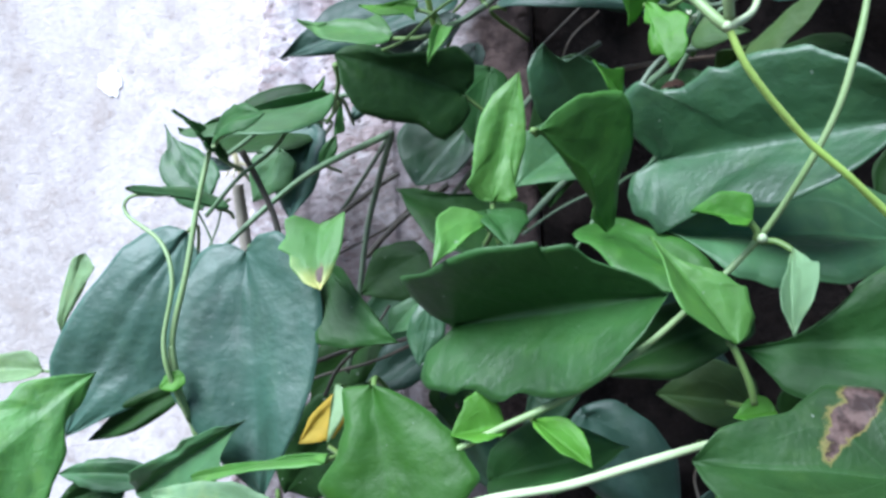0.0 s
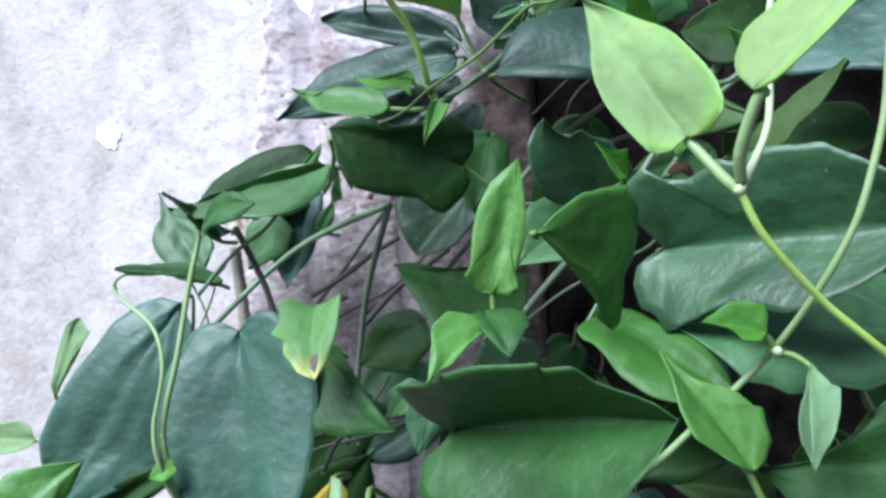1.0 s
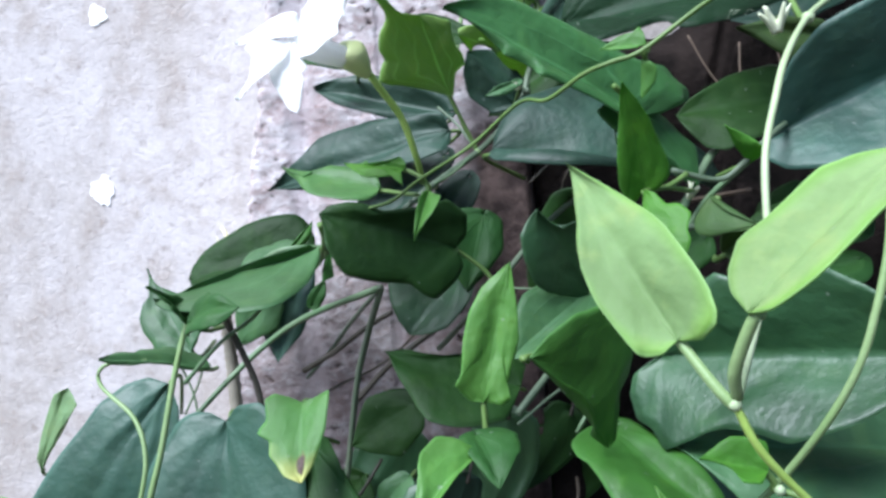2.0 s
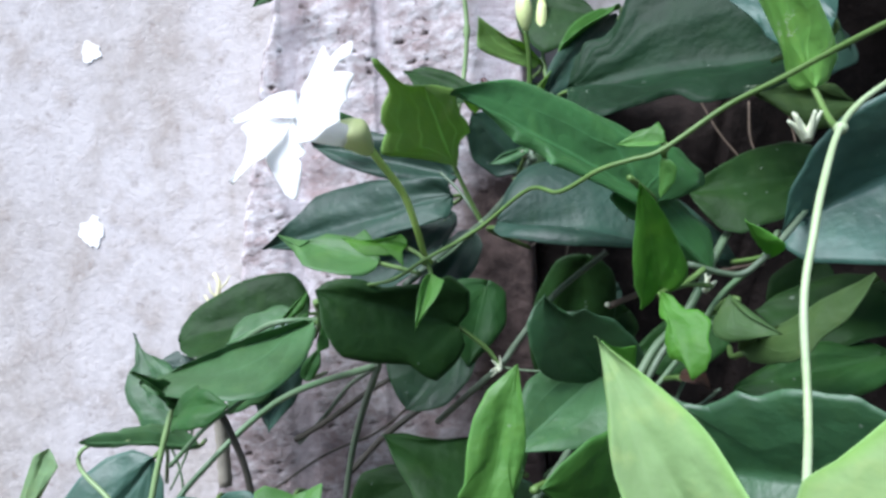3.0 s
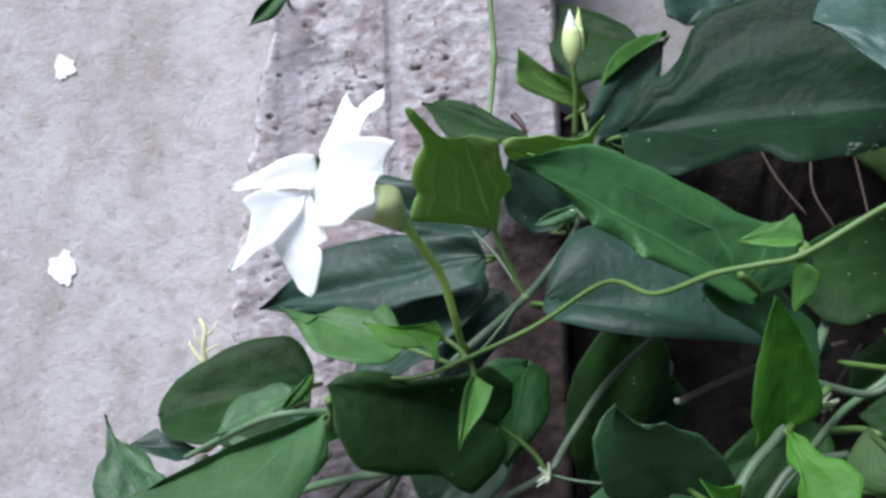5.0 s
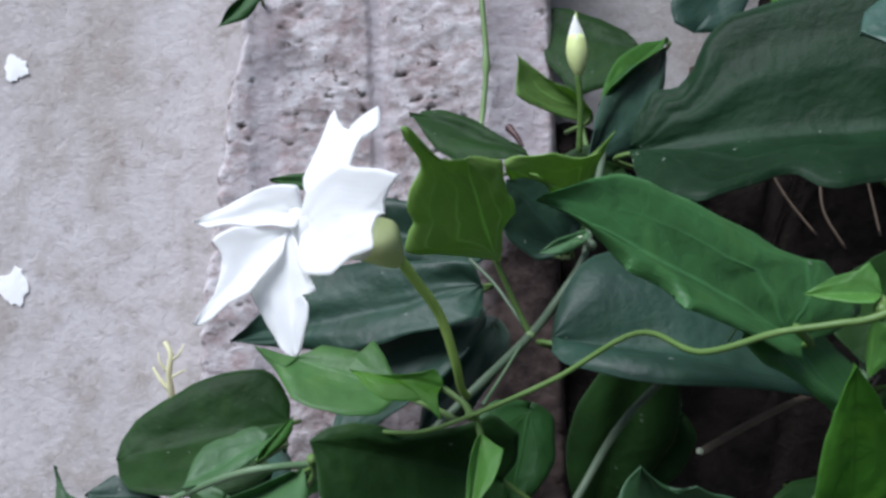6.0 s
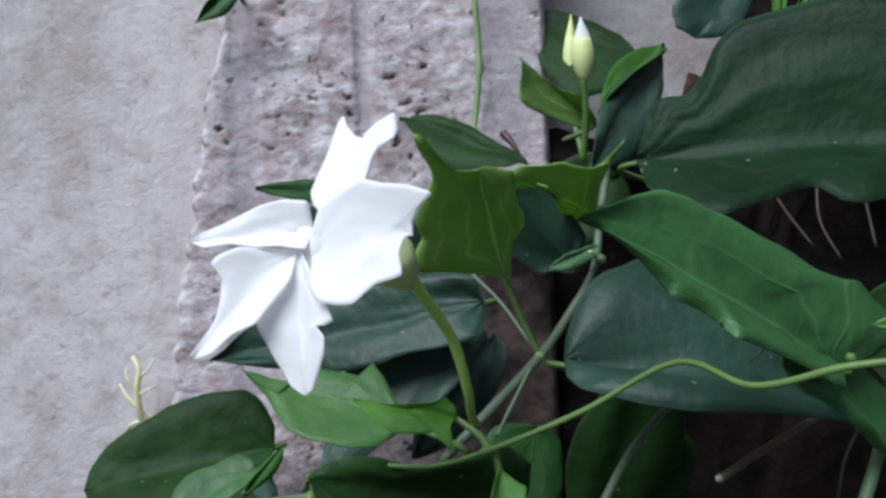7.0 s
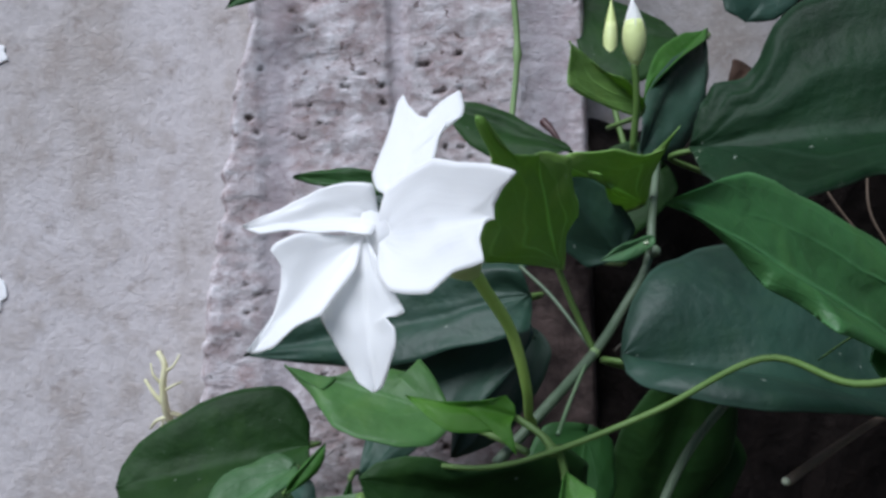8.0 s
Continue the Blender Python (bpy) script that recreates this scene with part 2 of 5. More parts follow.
plaster, nt, bsdf = material("weathered_plaster")
where = node(nt, "ShaderNodeTexCoord").outputs["Object"]
large, runs, mottled, fine = grain(nt, where, 5, 4), grain(nt, where, 22, 5, 0.6, (1, 1, 0.22)), grain(nt, where, 55, 6, 0.65), grain(nt, where, 320, 6, 0.7)
skin = blend(nt, ramp(nt, large, 0.38, 0.62), (0.410, 0.389, 0.389), (0.508, 0.492, 0.508))
skin = blend(nt, calc(nt, "MULTIPLY", ramp(nt, runs, 0.46, 0.62), 0.52), skin, (0.335, 0.303, 0.275))
skin = blend(nt, calc(nt, "MULTIPLY", ramp(nt, runs, 0.45, 0.30), 0.45), skin, (0.558, 0.541, 0.566))
skin = blend(nt, calc(nt, "MULTIPLY", ramp(nt, mottled, 0.50, 0.66), 0.60), skin, (0.335, 0.296, 0.272))
skin = blend(nt, calc(nt, "MULTIPLY", ramp(nt, mottled, 0.50, 0.34), 0.40), skin, (0.574, 0.558, 0.574))
flecks = grain(nt, where, 120, 5, 0.65, (1, 1, 1.15))
skin = blend(nt, calc(nt, "MULTIPLY", ramp(nt, flecks, 0.58, 0.70), 0.50), skin, (0.215, 0.178, 0.158))
skin = blend(nt, calc(nt, "MULTIPLY", ramp(nt, flecks, 0.42, 0.30), 0.35), skin, (0.59, 0.565, 0.57))
skin = blend(nt, calc(nt, "MULTIPLY", ramp(nt, fine, 0.54, 0.70), 0.35), skin, (0.295, 0.271, 0.254))
skin = blend(nt, calc(nt, "MULTIPLY", ramp(nt, fine, 0.46, 0.32), 0.35), skin, (0.607, 0.590, 0.599))
skin = blend(nt, 1.0, skin, (1.035, 1.0, 0.975), "MULTIPLY")
nt.links.new(skin, bsdf.inputs["Base Color"])
bsdf.inputs["Roughness"].default_value = 0.9
bump(nt, bsdf, calc(nt, "ADD", calc(nt, "MULTIPLY", mottled, 1.0), calc(nt, "ADD", calc(nt, "MULTIPLY", flecks, -0.45), calc(nt, "MULTIPLY", fine, 0.55))), 0.5, 0.003)

crumbly, nt, bsdf = material("crumbling_stone")
where = node(nt, "ShaderNodeTexCoord").outputs["Object"]
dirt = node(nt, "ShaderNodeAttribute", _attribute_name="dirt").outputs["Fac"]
mottled, fine, bands = grain(nt, where, 70, 6, 0.65), grain(nt, where, 420, 6, 0.7), grain(nt, where, 85, 5, 0.65, (0.7, 1, 1.3))
flakes = grain(nt, where, 190, 6, 0.7, (0.8, 1, 1.25))
blotch = grain(nt, where, 38, 5, 0.65)
skin = blend(nt, ramp(nt, mottled, 0.36, 0.62), (0.410, 0.344, 0.348), (0.656, 0.611, 0.627))
skin = blend(nt, calc(nt, "MULTIPLY", ramp(nt, flakes, 0.50, 0.62), 0.65), skin, (0.295, 0.213, 0.205))
skin = blend(nt, calc(nt, "MULTIPLY", ramp(nt, flakes, 0.48, 0.38), 0.55), skin, (0.722, 0.705, 0.722))
skin = blend(nt, calc(nt, "MULTIPLY", ramp(nt, grain(nt, where, 260, 3), 0.66, 0.70), 0.8), skin, (0.098, 0.061, 0.053))
skin = blend(nt, calc(nt, "MULTIPLY", ramp(nt, bands, 0.5, 0.66), 0.6), skin, (0.295, 0.226, 0.223))
skin = blend(nt, calc(nt, "MULTIPLY", ramp(nt, fine, 0.55, 0.75), 0.4), skin, (0.577, 0.564, 0.577))
skin = blend(nt, calc(nt, "MULTIPLY", ramp(nt, blotch, 0.52, 0.64), 0.55), skin, (0.30, 0.205, 0.195))
worn = node(nt, "ShaderNodeAttribute", _attribute_name="worn").outputs["Fac"]
smooth = blend(nt, ramp(nt, grain(nt, where, 60, 5, 0.6, (1, 1, 0.25)), 0.35, 0.65), (0.33, 0.285, 0.31), (0.50, 0.455, 0.485))
skin = blend(nt, calc(nt, "MULTIPLY", worn, 0.75), skin, smooth)
# dark brown by the mesh's own amount, strongest in the pits
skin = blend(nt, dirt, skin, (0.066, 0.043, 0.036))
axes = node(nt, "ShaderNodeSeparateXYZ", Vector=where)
# brown stain to the lower right, darkened further for the leaves' shade
shade_stain = calc(nt, "SUBTRACT", axes.outputs[2], calc(nt, "MULTIPLY", axes.outputs[0], 0.9))
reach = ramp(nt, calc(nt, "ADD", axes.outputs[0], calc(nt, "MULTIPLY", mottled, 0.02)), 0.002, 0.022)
shade_stain = calc(nt, "ADD", shade_stain, calc(nt, "ADD", calc(nt, "MULTIPLY", mottled, 0.03), calc(nt, "MULTIPLY", blotch, 0.09)))
shade_stain = ramp(nt, shade_stain, 1.387, 1.347)
skin = blend(nt, calc(nt, "MULTIPLY", shade_stain, calc(nt, "ADD", calc(nt, "MULTIPLY", reach, 0.46), 0.53)), skin, blend(nt, ramp(nt, mottled, 0.42, 0.62), (0.030, 0.020, 0.018), (0.105, 0.074, 0.066)))
nt.links.new(skin, bsdf.inputs["Base Color"])
bsdf.inputs["Roughness"].default_value = 0.92
bsdf.inputs["Specular IOR Level"].default_value = 0.25
bump(nt, bsdf, calc(nt, "ADD", calc(nt, "MULTIPLY", mottled, 0.8), calc(nt, "ADD", calc(nt, "MULTIPLY", flakes, -0.5), calc(nt, "MULTIPLY", fine, 0.5))), 0.7, 0.0026)

# brown stone whose colour is blackened to hold the hollow's shade
shade_stone, nt, bsdf = material("shaded_brown_stone")
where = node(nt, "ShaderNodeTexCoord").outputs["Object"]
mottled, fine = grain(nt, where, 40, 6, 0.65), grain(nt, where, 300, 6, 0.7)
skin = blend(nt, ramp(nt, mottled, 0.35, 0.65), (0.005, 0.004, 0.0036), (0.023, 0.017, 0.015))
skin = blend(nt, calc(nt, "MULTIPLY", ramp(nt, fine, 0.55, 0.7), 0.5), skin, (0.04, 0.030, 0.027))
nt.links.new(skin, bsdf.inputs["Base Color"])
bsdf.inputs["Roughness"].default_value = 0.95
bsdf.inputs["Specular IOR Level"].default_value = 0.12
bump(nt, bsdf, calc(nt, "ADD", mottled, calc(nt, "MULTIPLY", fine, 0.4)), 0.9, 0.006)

patch_white, nt, bsdf = material("white_wall_patch")
where = node(nt, "ShaderNodeTexCoord").outputs["Object"]
fine = grain(nt, where, 200, 5)
nt.links.new(blend(nt, fine, (0.88, 0.88, 0.88), (0.95, 0.95, 0.95)), bsdf.inputs["Base Color"])
bsdf.inputs["Roughness"].default_value = 0.8
bump(nt, bsdf, fine, 0.3, 0.001)

# unseen ground, set dark to keep bounced light off the leaves
soil, nt, bsdf = material("dark_soil")
where = node(nt, "ShaderNodeTexCoord").outputs["Object"]
mottled, fine = grain(nt, where, 3, 6, 0.6), grain(nt, where, 60, 6, 0.7)
skin = blend(nt, mottled, (0.045, 0.036, 0.028), (0.085, 0.07, 0.055))
nt.links.new(blend(nt, calc(nt, "MULTIPLY", fine, 0.5), skin, (0.03, 0.025, 0.02)), bsdf.inputs["Base Color"])
bsdf.inputs["Roughness"].default_value = 0.95
bump(nt, bsdf, fine, 0.8, 0.02)


# ---- builders ----
def hang(ob, parent):
    """Put ob under parent; its own place is kept."""
    ob.parent = parent
    ob.location = ob.location - (parent.location if parent.parent is None else parent.location + parent.parent.location)
    return ob


def mesh_object(name, verts, faces, mat, parent, origin, uvs=None, label=""):
    me = bpy.data.meshes.new(name)
    o = Vector(origin)
    me.from_pydata([tuple(Vector(v) - o) for v in verts], [], faces)
    me.materials.append(mat)
    for p in me.polygons:
        p.use_smooth = True
    if uvs:
        layer = me.uv_layers.new(name="UVMap")
        for lp in me.loops:
            layer.data[lp.index].uv = uvs[lp.vertex_index]
    me.update()
    ob = new(name, me)
    ob.location = o
    if parent:
        hang(ob, parent)
    if label:
        tagged(ob, label)
    return ob


def outline(s, p, w0, sharp, end):
    """Half-width of a blade at s along it: w0 at the foot, 1 at p, end at the tip."""
    if s < p:
        return w0 + (1 - w0) * (1 - (1 - s / p) ** 2) ** 0.55
    q = (s - p) / (1 - p)
    return end + (1 - end) * (1 - q ** sharp) * (1 - 0.18 * q)


def edge_line(points, rows):
    """A blade's margin from foot to tip through (along, out) points, gently rounded, at even steps."""
    pts = [Vector((*p, 0)) for p in ((0, 0), *points, (1, 0))]
    ends = [pts[0], *pts, pts[-1]]
    line = []
    for k in range(1, len(ends) - 2):
        a, b, c, d = ends[k - 1:k + 3]
        m, n = (c - a) * 0.18, (d - b) * 0.18
        for i in range(8):
            t = i / 8
            line.append(b * (2 * t ** 3 - 3 * t * t + 1) + m * (t ** 3 - 2 * t * t + t) + c * (3 * t * t - 2 * t ** 3) + n * (t ** 3 - t * t))
    line.append(pts[-1])
    run = [0.0]
    for p, q in zip(line, line[1:]):
        run.append(run[-1] + (q - p).length)
    out, k = [], 0
    for i in range(rows + 1):
        want = run[-1] * i / rows
        while k < len(run) - 2 and run[k + 1] < want:
            k += 1
        out.append(line[k].lerp(line[k + 1], min(1, (want - run[k]) / max(1e-9, run[k + 1] - run[k]))))
    return out


def blade(base, tip, left, right, w0=0.5, lobe=0.08, teeth=4, cut=0.10, bend=0.03, bulge=0.09, wave=0.025, sharp=1.55, end=0.015,
          fold=0.03, rows=60, cols=11, thick=0.00035, seed=1, relief=0.002, lo=None, ro=None):
    """A blade between its foot, its tip and its two widest edge points: verts, faces, strip coordinates."""
    base, tip, left, right = Vector(base), Vector(tip), Vector(left), Vector(right)
    axis = tip - base
    size = axis.length
    rnd = random.Random(seed)
    place = [(e - base).dot(axis) / size ** 2 for e in (left, right)]
    if not lo:
        place = [min(0.85, max(0.12, p)) for p in place]
    side = [e - (base + axis * p) for e, p in zip((left, right), place)]
    up = axis.cross(right - left).normalized()
    phase = [rnd.random(), rnd.random()]
    count = [max(0, teeth + rnd.choice((-1, 0, 0, 1))) if teeth else 0 for _ in (0, 1)]
    ripple = rnd.uniform(0, 6.28)
    verts, uvs = [], []
    rows = 84 if lo else rows
    margin = [edge_line(o, rows) for o in (lo, ro)] if lo else None
    for i in range(rows + 1):
        s = i / rows if margin else (i / rows) ** 1.25
        for j in range(-cols, cols + 1):
            u = j / cols
            k = 0 if u < 0 else 1
            a = abs(u)
            w = 0 if margin else outline(s, place[k], w0, sharp, end) * math.sqrt(1 - (1 - min(1, s / 0.075)) ** 2)
            f = 0.05 * a ** 3 * noise.noise(Vector((s * 5.5, 3.0 * (1 if u < 0 else -1), seed * 1.37))) * min(1, 4 * (1 - s))
            if count[k]:
                x = (s * count[k] + phase[k]) % 1
                f += cut * (x / 0.78 if x < 0.78 else (1 - x) / 0.22) * a ** 4 * min(1, 3 * (1 - s)) * min(1, 4 * s + 0.2)
            back = 0 if margin else lobe * max(0, 1 - s / place[k]) ** 2 * a ** 1.7
            along = s - back
            if margin:
                e = margin[k][i]
                along, w, f = s + (e.x - s) * a ** 1.3, e.y, f * 0.35 * min(1, e.y * 2)
            lift = bend * 4 * s * (1 - s)
            lift -= fold * (1 - a) ** 1.3 * math.sin(math.pi * min(1, 0.12 + 0.88 * s))
            lift += bulge * 1.2 * a ** 0.6 * (a - a * a) * math.sin(math.pi * min(1, s + 0.06)) * 2
            lift += wave * math.sin(9 * s + ripple + (2.1 if u < 0 else 0)) * a * a * min(1, 3 * s + 0.3)
            lift += relief * math.cos(6.28 * a / (0.12 + 0.34 * min(1, 2.6 * s) ** 0.75)) * (1 - s) * min(1, 5 * s)
            lift += 0.022 * noise.noise(Vector((u * 1.6, s * 3.2, seed * 2.71))) + 0.007 * noise.noise(Vector((u * 4.0, s * 8.0, seed * 1.91)))
            verts.append(base + axis * along + side[k] * (a * (w + f)) + up * (lift * size))
            uvs.append((u * 0.5 + 0.5, s))
    wide = 2 * cols + 1
    top = len(verts)
    verts += [v - up * thick for v in verts]
    uvs += uvs
    faces = []
    for i in range(rows):
        for j in range(wide - 1):
            a = i * wide + j
            quad = (a, a + 1, a + wide + 1, a + wide)
            faces += [quad, tuple(top + q for q in reversed(quad))]
        for a, b in ((i * wide, (i + 1) * wide), ((i + 1) * wide + wide - 1, i * wide + wide - 1)):
            faces.append((a, b, b + top, a + top))
    for a in range(wide - 1):
        faces.append((a + 1, a, a + top, a + 1 + top))
        b = rows * wide + a
        faces.append((b, b + 1, b + 1 + top, b + top))
    return verts, faces, uvs


def spline(points, steps=7):
    """A smooth line through the points."""
    pts = [Vector(p) for p in points]
    pts = [2 * pts[0] - pts[1], *pts, 2 * pts[-1] - pts[-2]]
    line = []
    for k in range(1, len(pts) - 2):
        a, b, c, d = pts[k - 1:k + 3]
        for i in range(steps):
            t = i / steps
            line.append(0.5 * (2 * b + (c - a) * t + (2 * a - 5 * b + 4 * c - d) * t * t + (3 * b - a - 3 * c + d) * t ** 3))
    return line + [pts[-2]]


def tube(points, r0, r1, sides=8, steps=7, nodes=0.0, every=0):
    """A tapered round stem along the points, a little knobbly."""
    line = spline(points, steps)
    verts, faces, uvs = [], [], []
    ref = Vector((0.31, 0.2, 0.93))
    for i, p in enumerate(line):
        way = (line[min(i + 1, len(line) - 1)] - line[max(i - 1, 0)]).normalized()
        x = way.cross(ref).normalized()
        y = way.cross(x)
        q = i / (len(line) - 1)
        r = (r0 + (r1 - r0) * q) * (1 + 0.07 * noise.noise(p * 260))
        if every and i % every == 0:
            r *= 1 + nodes
        for k in range(sides):
            a = 2 * math.pi * k / sides
            verts.append(p + (x * math.cos(a) + y * math.sin(a)) * r)
            uvs.append((k / sides, q))
    n = len(line)
    for i in range(n - 1):
        for k in range(sides):
            b = i * sides + (k + 1) % sides
            faces.append((i * sides + k, b, b + sides, i * sides + k + sides))
    faces += [tuple(range(sides))[::-1], tuple(range((n - 1) * sides, n * sides))]
    return verts, faces, uvs


def turned(axis_points, radii, sides=14):
    """A round body whose radius changes along a line of points."""
    verts, faces = [], []
    pts = [Vector(p) for p in axis_points]
    way = (pts[-1] - pts[0]).normalized()
    x = way.orthogonal().normalized()
    y = way.cross(x)
    for i, (p, r) in enumerate(zip(pts, radii)):
        for k in range(sides):
            a = 2 * math.pi * k / sides
            verts.append(p + (x * math.cos(a) + y * math.sin(a)) * r * (1 + 0.05 * math.cos(5 * a)))
    for i in range(len(pts) - 1):
        for k in range(sides):
            b = i * sides + (k + 1) % sides
            faces.append((i * sides + k, b, b + sides, i * sides + k + sides))
    faces += [tuple(range(sides))[::-1], tuple(range((len(pts) - 1) * sides, len(pts) * sides))]
    return verts, faces


def plant(name, at, label, group="vines on the wall"):
    ob = new(name)
    ob.location, ob.empty_display_size = at, 0.02
    return tagged(ob, label, "climbing plant", group)


SEED = [0]


def leaf(owner, look_of, base, tip, left, right, foot=None, label="", stalk="green", stalk_size=0.0007, **shape):
    """One leaf: its blade under the plant, and its stalk (from the foot of the blade to foot) under the blade."""
    SEED[0] += 1
    shape.setdefault("seed", SEED[0])
    verts, faces, uvs = blade(base, tip, left, right, **shape)
    ob = mesh_object("leaf", verts, faces, LEAF[look_of], owner, base, uvs, label)
    b = Vector(base)
    axis = Vector(tip) - b
    under = axis.cross(Vector(right) - Vector(left)).normalized() * -(0.0012 + 0.42 * shape.get("fold", 0.03) * axis.length)
    b = b + under
    if foot is None:
        end = b + axis * 0.16 + Vector((0, 0.026, -0.004))
        middle = b - axis * 0.03 + Vector((0, 0.006, -0.001))
    else:
        end = Vector(foot)
        middle = (b + end) / 2 - axis * 0.06
    verts, faces, uvs = tube([b + axis * 0.04 + under * 0.4, b, middle, end], stalk_size, stalk_size * 1.15, 6, 5)
    mesh_object("petiole", verts, faces, STEM[stalk], ob, base, uvs)
    return ob


def stem(owner, look_of, r0, r1, *points, name="stem", label="", **more):
    verts, faces, uvs = tube(points, r0, r1, **more)
    return mesh_object(name, verts, faces, STEM[look_of], owner, points[0], uvs, label)


# ---- the wall and its pillar ----
def box(name, lo, hi, mat, label, category):
    bm = bmesh.new()
    bmesh.ops.create_cube(bm, size=1.0)
    for v in bm.verts:
        v.co = [lo[k] + (v.co[k] + 0.5) * (hi[k] - lo[k]) for k in range(3)]
    bmesh.ops.bevel(bm, geom=bm.edges[:], offset=0.004, segments=2, affect="EDGES")
    me = bpy.data.meshes.new(name)
    bm.to_mesh(me)
    bm.free()
    me.materials.append(mat)
    return tagged(new(name, me), label, category, kind="structure")


box("wall_north", (-3.0, WALL, -0.05), (3.0, WALL + 0.2, 2.6), plaster, "pale weathered plaster wall with grey stains", "wall")
ground_mesh = bpy.data.meshes.new("ground")
ground_mesh.from_pydata([(-200, -200, 0), (200, -200, 0), (200, 200, 0), (-200, 200, 0)], [], [(0, 1, 2, 3)])
ground_mesh.materials.append(soil)
tagged(new("ground", ground_mesh), "dark soil at the wall's foot, out of view", "ground", kind="structure")


def pillar():
    """A shallow pillar of crumbling stone, pitted, with worn upright bands; its left edge flares towards the foot."""
    def left_edge(z):
        return EDGE_A + (EDGE_B - EDGE_A) * (1.42 - z) / 0.17 if z > 1.05 else left_edge(1.06)

    levels = [0.0, 0.4, 0.8, 1.0]
    z = 1.08
    while z < 1.47:
        levels.append(z)
        z += 0.0009
    levels += [1.6, 1.9, 2.3]
    n = 170
    verts, faces, dirt, worn = [], [], [], []
    for z in levels:
        lx = left_edge(z) + 0.0035 * noise.noise(Vector((0.3, z * 60, 7))) + 0.002 * noise.noise(Vector((0.3, z * 210, 3)))
        for i in range(n + 1):
            q = i / n
            x = lx + (PILLAR_R - lx) * q
            rough = 1.0
            for c, h in BANDS:
                rough *= 1 - 0.85 * math.exp(-((x - c) / h) ** 2)
            coarse = noise.fractal(Vector((x * 55, 1.7, z * 90)), 1.0, 2.0, 5)
            layers = noise.ridged_multi_fractal(Vector((x * 90 + 0.5 * coarse, 4.1, z * 210)), 0.8, 2.1, 4, 0.9, 1.8)
            v = Vector((x * 170, 0, z * 300))
            pit = noise.noise(v) + 0.7 * noise.noise(v * 2.1 + Vector((3, 1, 2)))
            zone = max(0.0, min(1.0, 0.32 + 2.2 * noise.noise(Vector((x * 30, 9, z * 34)))))
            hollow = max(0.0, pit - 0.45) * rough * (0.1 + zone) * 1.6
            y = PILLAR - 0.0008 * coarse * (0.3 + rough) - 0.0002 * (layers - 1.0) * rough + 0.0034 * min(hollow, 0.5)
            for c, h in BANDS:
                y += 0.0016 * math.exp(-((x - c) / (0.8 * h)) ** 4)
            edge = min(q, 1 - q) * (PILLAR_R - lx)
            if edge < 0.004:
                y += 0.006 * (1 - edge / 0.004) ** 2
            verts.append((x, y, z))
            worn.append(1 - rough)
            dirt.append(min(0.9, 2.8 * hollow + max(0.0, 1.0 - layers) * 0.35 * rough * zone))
    w = n + 1
    rows = len(levels)
    for r in range(rows - 1):
        for i in range(n):
            a = r * w + i
            faces.append((a, a + 1, a + w + 1, a + w))
    front = len(verts)
    for r in range(rows):
        for i in (0, n):
            x, y, z = verts[r * w + i]
            verts.append((x, WALL + 0.003, z))
            dirt.append(0.2)
            worn.append(0.0)
    for r in range(rows - 1):
        a, b = front + 2 * r, r * w
        faces += [(a, b, b + w, a + 2), (b + n, a + 1, a + 3, b + n + w)]
    me = bpy.data.meshes.new("pillar")
    me.from_pydata(verts, [], faces)
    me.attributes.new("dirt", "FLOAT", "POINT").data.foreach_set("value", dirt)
    me.attributes.new("worn", "FLOAT", "POINT").data.foreach_set("value", worn)
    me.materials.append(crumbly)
    for p in me.polygons:
        p.use_smooth = True
    tagged(new("pillar", me), "rough pitted grey-white stone pillar with crumbling edges", "pillar", kind="structure")


pillar()


def shade_backing():
    """Rough stone at the wall's foot, beside the pillar, blackened for shade behind leaves."""
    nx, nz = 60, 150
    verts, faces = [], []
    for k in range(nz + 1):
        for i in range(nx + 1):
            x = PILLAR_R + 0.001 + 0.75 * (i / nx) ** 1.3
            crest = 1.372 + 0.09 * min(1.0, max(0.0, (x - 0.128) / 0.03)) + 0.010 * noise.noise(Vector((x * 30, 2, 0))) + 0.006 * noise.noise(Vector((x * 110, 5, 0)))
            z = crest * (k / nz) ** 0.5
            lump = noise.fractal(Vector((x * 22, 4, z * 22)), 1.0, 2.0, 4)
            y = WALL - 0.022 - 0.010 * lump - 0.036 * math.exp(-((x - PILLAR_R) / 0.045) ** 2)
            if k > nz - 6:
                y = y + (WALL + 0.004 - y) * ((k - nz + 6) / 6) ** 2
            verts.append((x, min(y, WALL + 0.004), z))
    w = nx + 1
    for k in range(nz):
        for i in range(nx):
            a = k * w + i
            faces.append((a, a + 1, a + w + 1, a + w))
    me = bpy.data.meshes.new("shade_backing")
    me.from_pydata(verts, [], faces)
    me.materials.append(shade_stone)
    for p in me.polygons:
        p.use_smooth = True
    tagged(new("shade_backing", me), "rough brown stone behind the leaves, coloured near black for their shade", "wall", kind="structure")


shade_backing()


# ---- the vines ----
old_vine = plant("old_vine", (0.12, 0.3, 1.1), "old climbing vine with large dark waxy leaves against the wall")
flowering_vine = plant("flowering_vine", (-0.005, 0.26, 1.24), "vine shoot with one white flower, buds and green leaves")
young_vine = plant("young_vine", (0.1, 0.1, 1.2), "young vine shoot with a pair of pale backlit leaves")
climbing_vine = plant("climbing_vine", (0.03, 0.17, 1.16), "climbing vine shoot with light green toothed leaves")
twining_vine = plant("twining_vine", (-0.08, 0.24, 1.15), "two thin green vine shoots twined together")
